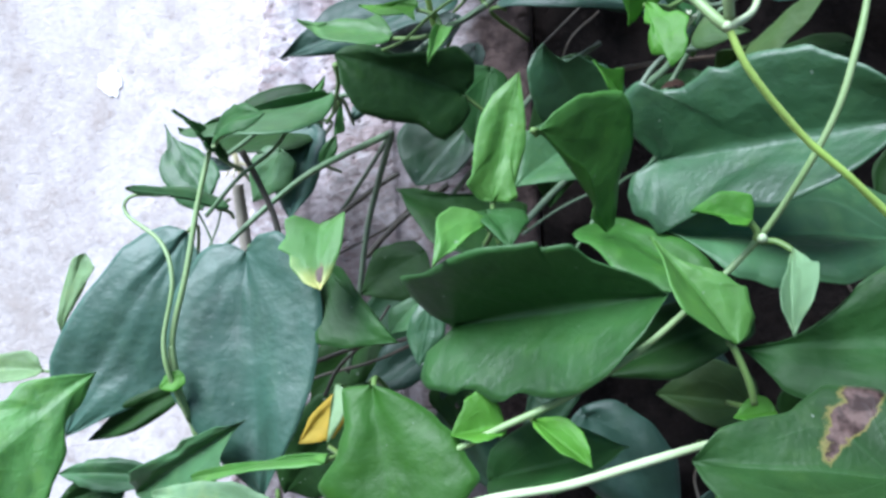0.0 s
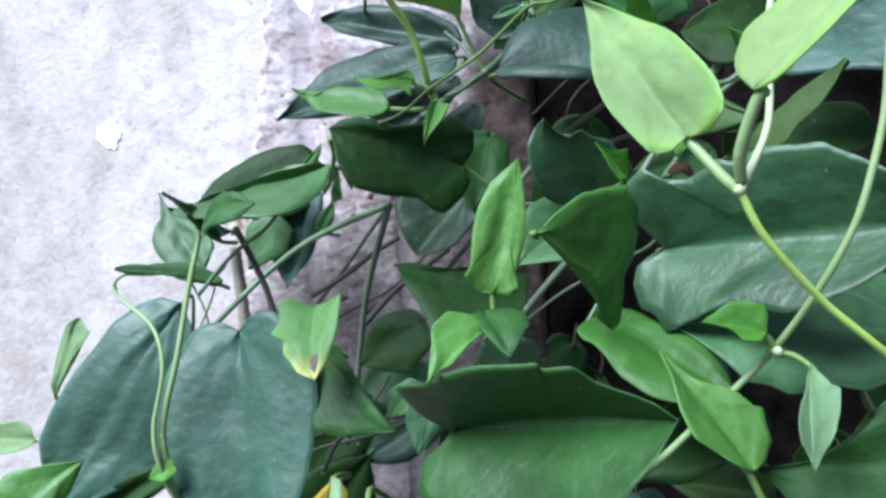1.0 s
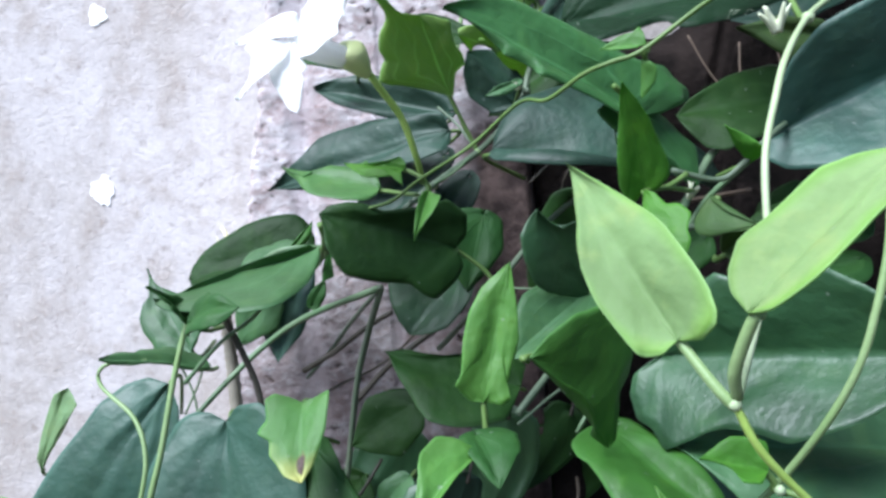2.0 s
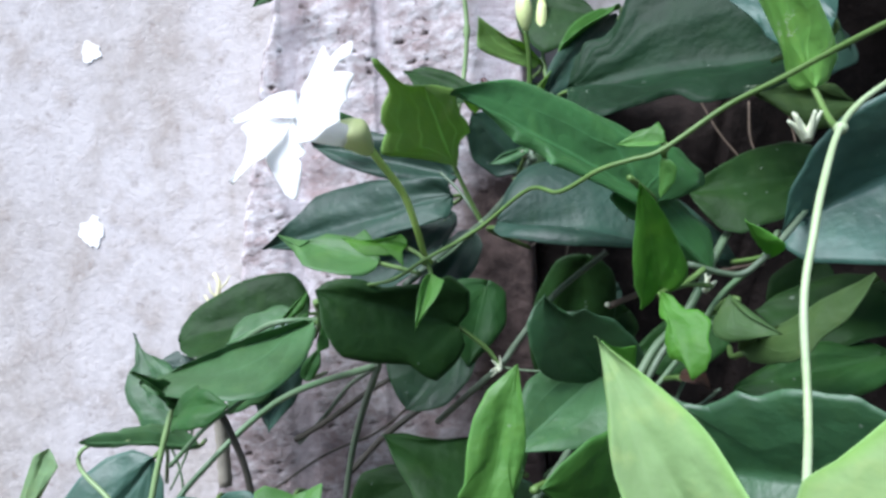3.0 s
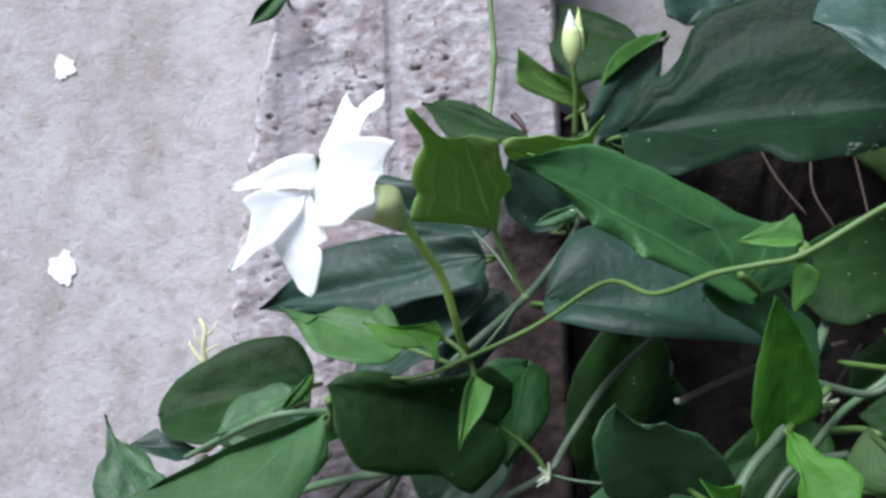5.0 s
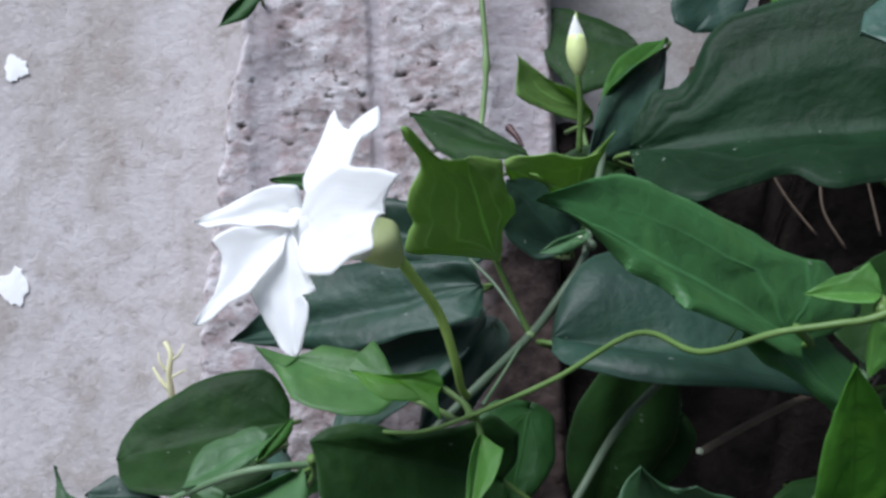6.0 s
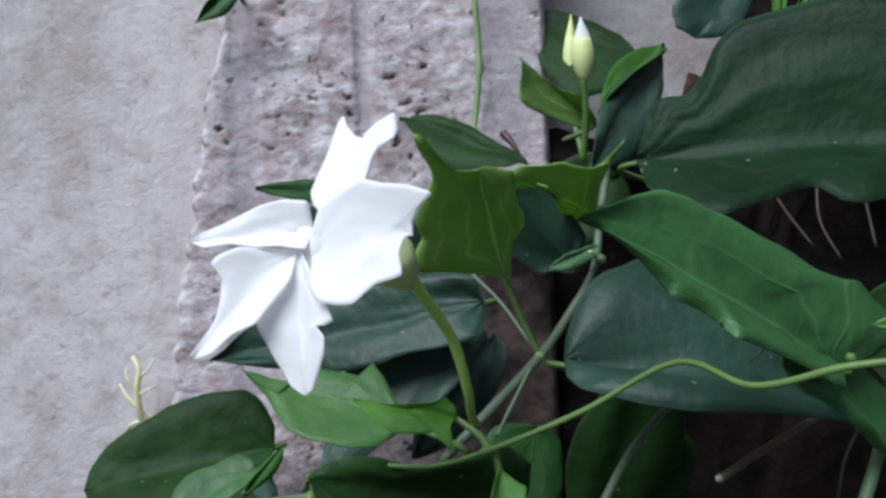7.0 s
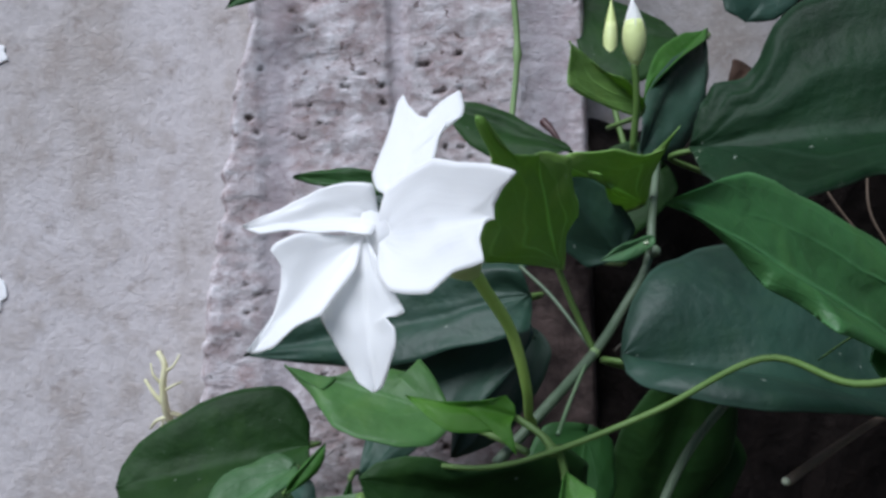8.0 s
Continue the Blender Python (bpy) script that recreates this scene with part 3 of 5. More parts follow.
tangled_vine = plant("tangled_vine", (-0.03, 0.28, 1.15), "tangle of vine stems with mid-green leaves beside the pillar")

leaf(tangled_vine, "blue", (-0.0734, 0.25, 1.2029), (-0.0668, 0.232, 1.1219), (-0.0989, 0.244, 1.1693), (-0.0453, 0.238, 1.1818), bulge=0.05, bend=0.03, relief=0.004, fold=0.01, lo=((-0.04, 0.18), (-0.05, 0.4), (-0.01, 0.62), (0.09, 0.83), (0.22, 0.96), (0.38, 1), (0.55, 0.95), (0.71, 0.72), (0.87, 0.42)), ro=((-0.05, 0.22), (-0.05, 0.51), (0.02, 0.78), (0.17, 0.97), (0.3, 1), (0.46, 0.94), (0.58, 0.84), (0.71, 0.65), (0.83, 0.43)))
leaf(tangled_vine, "blue", (-0.1077, 0.28, 1.2112), (-0.154, 0.264, 1.1347), (-0.1549, 0.272, 1.1741), (-0.1144, 0.274, 1.15), bulge=0.03, bend=0.02, relief=0.004, fold=0.01, lo=((0.02, 0.38), (0.1, 0.68), (0.2, 0.9), (0.31, 0.93), (0.45, 1), (0.62, 1), (0.75, 0.92), (0.82, 0.76), (0.91, 0.4)), ro=((0.06, 0.31), (0.25, 0.69), (0.43, 0.95), (0.62, 1), (0.74, 0.7), (0.85, 0.38), (0.94, 0.17)))
leaf(tangled_vine, "shade", (-0.1131, 0.27, 1.1493), (-0.1478, 0.27, 1.1314), (-0.1321, 0.27, 1.1461), (-0.1266, 0.268, 1.1355), teeth=0)
leaf(twining_vine, "fresh", (-0.1526, 0.21, 1.1369), (-0.1238, 0.238, 1.165), (-0.1368, 0.218, 1.1209), (-0.1593, 0.224, 1.158), wave=0.03, bulge=0.035, lo=((0.1, 1), (0.33, 0.81), (0.46, 0.67), (0.53, 0.56), (0.59, 0.36), (0.67, 0.24), (0.79, 0.21), (0.92, 0.08)), ro=((0.13, 0.82), (0.33, 1), (0.5, 0.61), (0.62, 0.66), (0.74, 0.49), (0.85, 0.29), (0.94, 0.09)))
leaf(twining_vine, "mint", (-0.1921, 0.31, 1.1521), (-0.2253, 0.31, 1.1539), (-0.2001, 0.312, 1.1606), (-0.205, 0.303, 1.1476), foot=(-0.1856, 0.31, 1.1499), bulge=0.035, lo=((0.08, 0.62), (0.25, 1), (0.49, 0.8), (0.72, 0.57)), ro=((0.02, 0.52), (0.14, 0.79), (0.38, 1), (0.65, 0.78)))
leaf(twining_vine, "mint", (-0.1952, 0.33, 1.165), (-0.1809, 0.33, 1.203), (-0.1753, 0.33, 1.1956), (-0.1902, 0.33, 1.1935), fold=0, bulge=0.02, lo=((0.27, 0.21), (0.57, 0.56), (0.88, 1), (0.94, 0.64)), ro=((0.16, 0.54), (0.39, 0.95), (0.7, 1), (0.88, 0.86)))
leaf(tangled_vine, "soft", (-0.1172, 0.246, 1.1198), (-0.0681, 0.226, 1.1504), (-0.0799, 0.226, 1.1292), (-0.1121, 0.236, 1.1315), fold=0.004, bulge=0.03, lo=((0.33, 0.97), (0.67, 1), (0.79, 0.8), (0.8, 0.42), (0.89, 0.11)), ro=((0.22, 1), (0.39, 0.85), (0.53, 0.66), (0.63, 0.86), (0.74, 0.62), (0.85, 0.49), (0.91, 0.2)))
leaf(tangled_vine, "soft", (-0.1196, 0.255, 1.1229), (-0.153, 0.258, 1.1226), (-0.1361, 0.258, 1.1282), (-0.1311, 0.25, 1.1184), teeth=4, cut=0.1)
leaf(tangled_vine, "shade", (-0.1313, 0.262, 1.1184), (-0.16, 0.262, 1.1081), (-0.1456, 0.262, 1.1205), (-0.1353, 0.258, 1.1083), teeth=0)
leaf(climbing_vine, "fresh", (-0.0358, 0.2, 1.1475), (-0.0752, 0.2, 1.1408), (-0.041, 0.2, 1.1452), (-0.0419, 0.192, 1.1449), bend=0.04, bulge=0.035, lo=((0.14, 1), (0.3, 0.47), (0.49, -0.63), (0.69, -0.93), (0.86, -0.67)), ro=((0.01, 0.84), (0.16, 1), (0.4, 0.88), (0.66, 0.6), (0.84, 0.35)))
leaf(climbing_vine, "mint", (-0.0509, 0.19, 1.1356), (-0.0846, 0.195, 1.1387), (-0.0712, 0.195, 1.1418), (-0.0642, 0.185, 1.138), teeth=3)
leaf(climbing_vine, "rich", (-0.018, 0.176, 1.172), (-0.0111, 0.163, 1.137), (-0.0305, 0.172, 1.1487), (0.0074, 0.166, 1.1518), bulge=0.12, wave=0.03, lo=((-0.02, 0.44), (0.22, 0.46), (0.4, 0.68), (0.54, 1), (0.76, 0.73)), ro=((0.07, 0.24), (0.17, 0.44), (0.41, 0.83), (0.56, 0.9), (0.7, 1), (0.88, 0.65)))
leaf(young_vine, "scorch", (0.0785, 0.125, 1.1661), (0.0447, 0.13, 1.1679), (0.0741, 0.134, 1.1785), (0.0603, 0.112, 1.1622), wave=0.03, bulge=0.035, lo=((-0, 0.6), (0.1, 0.93), (0.18, 1), (0.34, 1.01), (0.42, 0.86), (0.52, 0.64), (0.69, 0.5), (0.86, 0.34)), ro=((0.22, 0.79), (0.46, 1), (0.71, 0.95), (0.86, 0.65), (0.96, 0.29)))
leaf(old_vine, "moss", (0.1119, 0.155, 1.1819), (0.0653, 0.167, 1.1796), (0.1062, 0.16, 1.2004), (0.0979, 0.148, 1.1669), bulge=0.05, lo=((-0.03, 0.68), (0.12, 1), (0.29, 0.97), (0.4, 0.78), (0.49, 0.61), (0.58, 0.41), (0.68, 0.19), (0.76, 0.08)), ro=((0.07, 0.76), (0.26, 1), (0.44, 0.94), (0.63, 0.79), (0.75, 0.68), (0.84, 0.55), (0.93, 0.21)))
leaf(old_vine, "soft", (0.1224, 0.2, 1.1995), (0.0556, 0.197, 1.2052), (0.1114, 0.215, 1.2172), (0.0799, 0.183, 1.1908), bulge=0.1, lo=((-0.01, 0.65), (0.18, 1), (0.41, 0.92), (0.66, 0.64), (0.84, 0.34)), ro=((0.08, 0.7), (0.25, 0.78), (0.39, 0.95), (0.5, 0.88), (0.63, 1), (0.7, 0.87), (0.77, 0.83), (0.87, 0.45), (0.94, 0.19)))
leaf(climbing_vine, "green", (0.0445, 0.205, 1.2066), (0.0681, 0.17, 1.1886), (0.0438, 0.178, 1.1946), (0.0601, 0.195, 1.2016), w0=0.59, teeth=2, cut=0.06, sharp=1.5)
leaf(climbing_vine, "fresh", (0.0616, 0.157, 1.1824), (0.0473, 0.167, 1.2051), (0.0644, 0.161, 1.1928), (0.0507, 0.154, 1.1897), foot=(0.0658, 0.16, 1.1691), fold=0.015, bulge=0.035, lo=((0.01, 0.4), (0.09, 0.75), (0.21, 0.89), (0.29, 1), (0.34, 0.84), (0.47, 0.76), (0.55, 0.62), (0.64, 0.34), (0.85, 0.08)), ro=((0.07, 0.36), (0.21, 0.68), (0.36, 1), (0.45, 0.99), (0.57, 0.91), (0.76, 0.5)))
leaf(climbing_vine, "mint", (0.0756, 0.163, 1.2012), (0.0687, 0.147, 1.1856), (0.0689, 0.152, 1.1927), (0.0763, 0.153, 1.1988), foot=(0.0708, 0.168, 1.2027), fold=0.0, bulge=0.035, lo=((0.14, 0.29), (0.36, 0.57), (0.65, 1), (0.82, 0.85), (0.92, 0.35)), ro=((0.15, 0.38), (0.27, 0.69), (0.35, 1), (0.59, 0.96), (0.75, 0.84), (0.84, 0.63), (0.93, 0.21)))
leaf(climbing_vine, "lime", (0.0687, 0.166, 1.2077), (0.056, 0.167, 1.21), (0.0659, 0.168, 1.2133), (0.0626, 0.162, 1.2068), foot=(0.07, 0.168, 1.203), bulge=0.035, lo=((0, 0.48), (0.06, 0.87), (0.3, 1), (0.57, 0.93), (0.79, 0.51)), ro=((0.16, 0.87), (0.43, 1), (0.6, 0.13), (0.81, -0.11)))
leaf(climbing_vine, "broad", (0.0015, 0.188, 1.1833), (0.048, 0.155, 1.1936), (0.0276, 0.156, 1.1735), (0.0164, 0.16, 1.2046), bulge=0.03, wave=0.03, fold=0.1, lo=((-0.04, 0.14), (-0.1, 0.28), (-0.09, 0.58), (-0.05, 0.77), (0.04, 0.83), (0.1, 0.89), (0.13, 0.83), (0.2, 0.84), (0.29, 0.99), (0.34, 1.02), (0.41, 0.94), (0.53, 1.02), (0.65, 1), (0.75, 0.87), (0.85, 0.65), (0.93, 0.37)), ro=((-0.06, 0.24), (-0.06, 0.5), (0, 0.92), (0.13, 0.89), (0.27, 0.98), (0.41, 1.03), (0.55, 1), (0.67, 0.97), (0.66, 0.87), (0.77, 0.84), (0.8, 0.6), (0.85, 0.49), (0.9, 0.38), (0.96, 0.22)))
leaf(climbing_vine, "fresh", (0.0128, 0.18, 1.2095), (-0.0008, 0.163, 1.2005), (0.0026, 0.178, 1.2124), (0.0042, 0.166, 1.2029), bend=0.1, bulge=0.035, lo=((0.08, 0.29), (0.13, 0.68), (0.26, 1), (0.5, 0.93), (0.79, 0.39)), ro=((0.16, 0.3), (0.42, 0.45), (0.75, 1), (0.83, -0.09)))
leaf(climbing_vine, "mid", (0.0116, 0.185, 1.2121), (0.0165, 0.172, 1.2037), (0.0082, 0.18, 1.21), (0.0211, 0.183, 1.2099), w0=0.5, teeth=2, bend=0.1)
leaf(climbing_vine, "fresh", (0.013, 0.204, 1.2151), (0.0219, 0.206, 1.2504), (0.0199, 0.203, 1.2155), (0.0061, 0.203, 1.2199), foot=(0.0146, 0.205, 1.2033), bend=0.0, fold=0.006, bulge=0.03, lo=((0.01, 0.6), (0.06, 1), (0.15, 0.76), (0.3, 0.82), (0.47, 0.86), (0.65, 0.67), (0.84, 0.3)), ro=((-0.01, 0.41), (0.08, 1), (0.17, 0.87), (0.4, 0.99), (0.59, 0.97), (0.78, 0.76), (0.91, 0.31)))
leaf(climbing_vine, "green", (0.0245, 0.174, 1.2303), (0.0421, 0.193, 1.2055), (0.0347, 0.18, 1.2215), (0.0446, 0.188, 1.2398), foot=(0.0519, 0.22, 1.2228), bend=0.05, fold=0, bulge=0.05, wave=0.01, lo=((0.09, 0.05), (0.24, 0.44), (0.4, 1), (0.5, 0.97), (0.66, 0.27), (0.82, -0.52)), ro=((-0.01, 0.23), (0.04, 0.51), (0.15, 0.77), (0.3, 1), (0.5, 1), (0.65, 0.82), (0.73, 0.6), (0.75, 0.43), (0.89, 0.25), (1, 0.11)))
leaf(climbing_vine, "old", (0.0587, 0.207, 1.2244), (0.1061, 0.168, 1.2283), (0.0556, 0.194, 1.2048), (0.0795, 0.181, 1.2461), bulge=0.03, wave=0.03, fold=0.05, lo=((-0.04, 0.08), (-0.1, 0.21), (-0.11, 0.44), (-0.07, 0.71), (-0, 0.8), (0.07, 1), (0.14, 0.91), (0.23, 0.8), (0.3, 0.75), (0.43, 0.79), (0.53, 0.85), (0.63, 0.76), (0.75, 0.61), (0.82, 0.46), (0.87, 0.33), (0.94, 0.14)), ro=((-0.04, 0.16), (-0.1, 0.46), (-0.1, 0.69), (-0.06, 0.89), (0.02, 1.01), (0.08, 0.84), (0.18, 0.78), (0.25, 0.86), (0.31, 1), (0.37, 0.93), (0.47, 1.02), (0.55, 1), (0.61, 0.96), (0.68, 0.95), (0.72, 0.85), (0.8, 0.71), (0.86, 0.57), (0.93, 0.34)))
leaf(old_vine, "old", (0.0497, 0.258, 1.237), (0.0312, 0.238, 1.2653), (0.0565, 0.243, 1.2514), (0.0297, 0.245, 1.2442), fold=0.015, bulge=0.035, lo=((-0.17, 0.28), (-0.08, 0.79), (0.13, 0.99), (0.38, 1), (0.59, 0.89), (0.69, 0.62), (0.79, 0.5), (0.76, 0.28), (0.85, 0.1)), ro=((0.11, 0.4), (0.36, 0.86), (0.54, 1), (0.75, 0.92), (0.92, 0.65), (0.97, 0.33)))
leaf(old_vine, "soft", (0.0493, 0.258, 1.2396), (0.0206, 0.24, 1.22), (0.0269, 0.252, 1.2391), (0.0486, 0.24, 1.2234), w0=0.53, teeth=0, lobe=0.12, sharp=1.9)
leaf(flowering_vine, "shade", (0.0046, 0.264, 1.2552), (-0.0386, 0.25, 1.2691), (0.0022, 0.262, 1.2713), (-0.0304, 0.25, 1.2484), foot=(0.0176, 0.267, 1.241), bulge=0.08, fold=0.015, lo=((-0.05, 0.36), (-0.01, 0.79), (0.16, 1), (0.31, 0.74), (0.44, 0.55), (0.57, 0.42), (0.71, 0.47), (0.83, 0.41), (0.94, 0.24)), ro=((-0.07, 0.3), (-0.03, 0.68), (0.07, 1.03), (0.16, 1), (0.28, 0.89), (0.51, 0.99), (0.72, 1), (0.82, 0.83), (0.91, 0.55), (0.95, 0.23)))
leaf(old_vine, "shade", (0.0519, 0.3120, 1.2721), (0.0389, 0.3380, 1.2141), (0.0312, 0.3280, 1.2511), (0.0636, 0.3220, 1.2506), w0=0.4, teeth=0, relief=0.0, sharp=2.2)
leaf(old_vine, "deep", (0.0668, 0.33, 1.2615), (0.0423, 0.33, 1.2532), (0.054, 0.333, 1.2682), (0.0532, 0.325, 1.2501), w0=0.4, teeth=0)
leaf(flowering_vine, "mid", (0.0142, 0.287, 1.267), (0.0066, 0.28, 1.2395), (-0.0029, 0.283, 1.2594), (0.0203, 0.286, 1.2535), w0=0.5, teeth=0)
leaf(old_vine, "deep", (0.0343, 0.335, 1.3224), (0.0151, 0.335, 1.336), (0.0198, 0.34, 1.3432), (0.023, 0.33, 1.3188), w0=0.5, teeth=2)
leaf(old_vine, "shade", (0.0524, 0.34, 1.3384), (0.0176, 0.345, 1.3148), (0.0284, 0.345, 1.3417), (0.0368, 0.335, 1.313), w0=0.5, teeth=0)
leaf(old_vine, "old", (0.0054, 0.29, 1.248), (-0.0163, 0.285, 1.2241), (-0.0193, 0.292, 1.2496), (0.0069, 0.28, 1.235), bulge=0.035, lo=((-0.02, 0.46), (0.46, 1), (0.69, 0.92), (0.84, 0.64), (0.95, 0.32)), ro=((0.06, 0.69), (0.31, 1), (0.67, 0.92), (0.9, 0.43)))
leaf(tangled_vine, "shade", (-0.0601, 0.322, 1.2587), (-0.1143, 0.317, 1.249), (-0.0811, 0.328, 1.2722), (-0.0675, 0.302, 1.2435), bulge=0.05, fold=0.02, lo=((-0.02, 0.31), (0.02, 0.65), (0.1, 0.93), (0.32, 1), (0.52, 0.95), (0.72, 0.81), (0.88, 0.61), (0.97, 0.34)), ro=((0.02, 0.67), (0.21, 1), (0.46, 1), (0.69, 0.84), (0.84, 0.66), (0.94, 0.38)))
leaf(tangled_vine, "soft", (-0.0602, 0.292, 1.2599), (-0.0802, 0.282, 1.2501), (-0.0765, 0.292, 1.2587), (-0.0694, 0.28, 1.2517), w0=0.4, teeth=0)
leaf(tangled_vine, "deep", (-0.0977, 0.312, 1.2383), (-0.121, 0.31, 1.2404), (-0.1132, 0.314, 1.2449), (-0.1031, 0.305, 1.2356), bulge=0.035, lo=((0.29, 0.39), (0.52, 0.58), (0.68, 1), (0.83, 0.62)), ro=((0.14, 0.76), (0.24, 1), (0.54, 0.66), (0.83, 0.3)))
leaf(tangled_vine, "soft", (-0.0438, 0.266, 1.2589), (-0.0887, 0.236, 1.2443), (-0.0454, 0.262, 1.2596), (-0.0513, 0.228, 1.2393), bend=0.0, bulge=0.04, fold=0.015, lo=((0.06, 1), (0.24, 0.92), (0.42, 0.07), (0.55, -0.16), (0.67, 0.06), (0.8, 0.43), (0.89, -0.1), (0.94, -0.65)), ro=((0.04, 0.22), (0.12, 0.44), (0.23, 0.64), (0.35, 0.82), (0.47, 0.96), (0.56, 1), (0.66, 0.92), (0.78, 0.69), (0.87, 0.46), (0.95, 0.27)))
leaf(tangled_vine, "soft", (-0.0957, 0.275, 1.2233), (-0.1186, 0.29, 1.2551), (-0.0957, 0.283, 1.2372), (-0.1088, 0.276, 1.2218), bulge=0.06, lo=((0.13, 0.89), (0.32, 1), (0.4, 0.77), (0.54, 0.71), (0.69, 0.33), (0.77, -0.1), (0.86, -0.11)), ro=((-0.05, 0.43), (0.15, 1), (0.28, 0.94), (0.42, 1), (0.55, 0.9), (0.66, 0.66), (0.69, 0.41), (0.84, 0.21)))
leaf(tangled_vine, "mid", (-0.075, 0.24, 1.2352), (-0.0853, 0.2255, 1.2493), (-0.0795, 0.236, 1.2434), (-0.0786, 0.232, 1.2385), w0=0.6, teeth=5, cut=0.25, sharp=1.3)
leaf(tangled_vine, "soft", (-0.0857, 0.262, 1.2198), (-0.1103, 0.24, 1.2264), (-0.1002, 0.258, 1.2267), (-0.0966, 0.25, 1.2214), w0=0.4, teeth=4, cut=0.15)
leaf(twining_vine, "mid", (-0.0663, 0.212, 1.2391), (-0.0495, 0.204, 1.2429), (-0.0547, 0.203, 1.2372), (-0.0594, 0.212, 1.2453), foot=(-0.068, 0.213, 1.2351), w0=0.55, teeth=2, cut=0.15, bend=0.14, sharp=1.6, stalk='shoot')
leaf(tangled_vine, "soft", (-0.0742, 0.298, 1.2416), (-0.0867, 0.298, 1.2218), (-0.0867, 0.301, 1.2388), (-0.0704, 0.298, 1.2289), w0=0.5, teeth=1)
leaf(tangled_vine, "blue", (-0.0636, 0.308, 1.2525), (-0.0729, 0.303, 1.2136), (-0.0812, 0.311, 1.2382), (-0.0574, 0.303, 1.2347), w0=0.5, teeth=0, sharp=1.9)
leaf(tangled_vine, "mid", (-0.0539, 0.29, 1.2361), (-0.0482, 0.29, 1.2468), (-0.048, 0.29, 1.2402), (-0.0544, 0.29, 1.2417), teeth=0)
leaf(climbing_vine, "sick", (-0.043, 0.234, 1.2112), (-0.0405, 0.22, 1.191), (-0.0544, 0.226, 1.2038), (-0.0344, 0.234, 1.2139), bend=0.05, fold=0, bulge=0.035, lo=((-0.05, 0.21), (-0.11, 0.59), (-0.04, 0.84), (0.22, 0.78), (0.38, 1), (0.48, 0.71), (0.66, 0.67), (0.91, 0.36)), ro=((-0.02, 0.44), (-0.05, 1), (0.38, 0.85), (0.57, 0.71), (0.86, 0.31)))
leaf(tangled_vine, "mid", (-0.0475, 0.25, 1.1967), (-0.0183, 0.226, 1.1732), (-0.0448, 0.236, 1.171), (-0.0397, 0.25, 1.1954), fold=0.0, bulge=0.035, lo=((0.13, 0.38), (0.36, 0.77), (0.51, 1), (0.7, 0.7), (0.86, 0.29)), ro=((0.02, 0.66), (0.13, 1), (0.37, 0.65), (0.6, 0.36), (0.85, 0.1)))
leaf(old_vine, "shade", (0.0236, 0.262, 1.2078), (-0.0206, 0.257, 1.2222), (0.0252, 0.27, 1.2148), (0.0029, 0.245, 1.1978), bulge=0.035, lo=((-0.01, 1), (0.27, 0.96), (0.56, 0.29), (0.74, 0.18), (0.87, 0.18)), ro=((0.08, 0.66), (0.39, 1), (0.6, 0.98), (0.73, 0.68), (0.89, 0.32)))
leaf(tangled_vine, "shade", (-0.0165, 0.29, 1.1973), (-0.0418, 0.29, 1.1824), (-0.0348, 0.295, 1.199), (-0.022, 0.285, 1.1795), w0=0.31, teeth=0)
leaf(tangled_vine, "old", (-0.0084, 0.235, 1.1831), (-0.0127, 0.232, 1.164), (-0.0166, 0.235, 1.1746), (-0.0041, 0.235, 1.1737), w0=0.37, teeth=0)
leaf(tangled_vine, "soft", (-0.0145, 0.25, 1.1822), (-0.0245, 0.248, 1.1723), (-0.024, 0.25, 1.1798), (-0.0159, 0.245, 1.1744), w0=0.37, teeth=0)
leaf(climbing_vine, "mid", (0.011, 0.19, 1.1433), (0.0426, 0.178, 1.1547), (0.0254, 0.172, 1.1462), (0.0224, 0.188, 1.1575), w0=0.37, teeth=2)
leaf(climbing_vine, "lime", (0.0198, 0.166, 1.1654), (0.0312, 0.155, 1.1581), (0.0249, 0.157, 1.1604), (0.0268, 0.162, 1.1666), bulge=0.035, lo=((0.12, 0.63), (0.33, 0.82), (0.64, 1), (0.83, 0.48)), ro=((0.13, 0.35), (0.38, 1), (0.66, 0.95), (0.84, 0.56)))
leaf(climbing_vine, "lime", (0.0127, 0.17, 1.1628), (0.0012, 0.167, 1.1618), (0.0076, 0.172, 1.1709), (0.0082, 0.163, 1.1616), w0=0.37, teeth=3, cut=0.12)
leaf(tangled_vine, "yellow", (-0.0399, 0.235, 1.1549), (-0.0524, 0.228, 1.1414), (-0.0485, 0.232, 1.1495), (-0.0414, 0.23, 1.1425), teeth=0)
leaf(tangled_vine, "mint", (-0.0389, 0.225, 1.1596), (-0.0406, 0.218, 1.1445), (-0.0399, 0.222, 1.1521), (-0.0351, 0.222, 1.1528), teeth=0)
leaf(old_vine, "olive", (0.0913, 0.235, 1.1473), (0.0632, 0.24, 1.151), (0.0793, 0.24, 1.161), (0.0783, 0.23, 1.1428), teeth=2)
leaf(old_vine, "deep", (0.0408, 0.24, 1.1437), (0.0651, 0.23, 1.1056), (0.0382, 0.24, 1.1231), (0.0673, 0.235, 1.1335), w0=0.37, teeth=0)
leaf(climbing_vine, "lime", (0.0725, 0.168, 1.1651), (0.064, 0.168, 1.1641), (0.0693, 0.17, 1.1678), (0.0668, 0.165, 1.1636), teeth=1)
leaf(climbing_vine, "fresh", (0.0704, 0.19, 1.1486), (0.0667, 0.19, 1.1334), (0.0661, 0.19, 1.1414), (0.0725, 0.19, 1.1406), teeth=0)
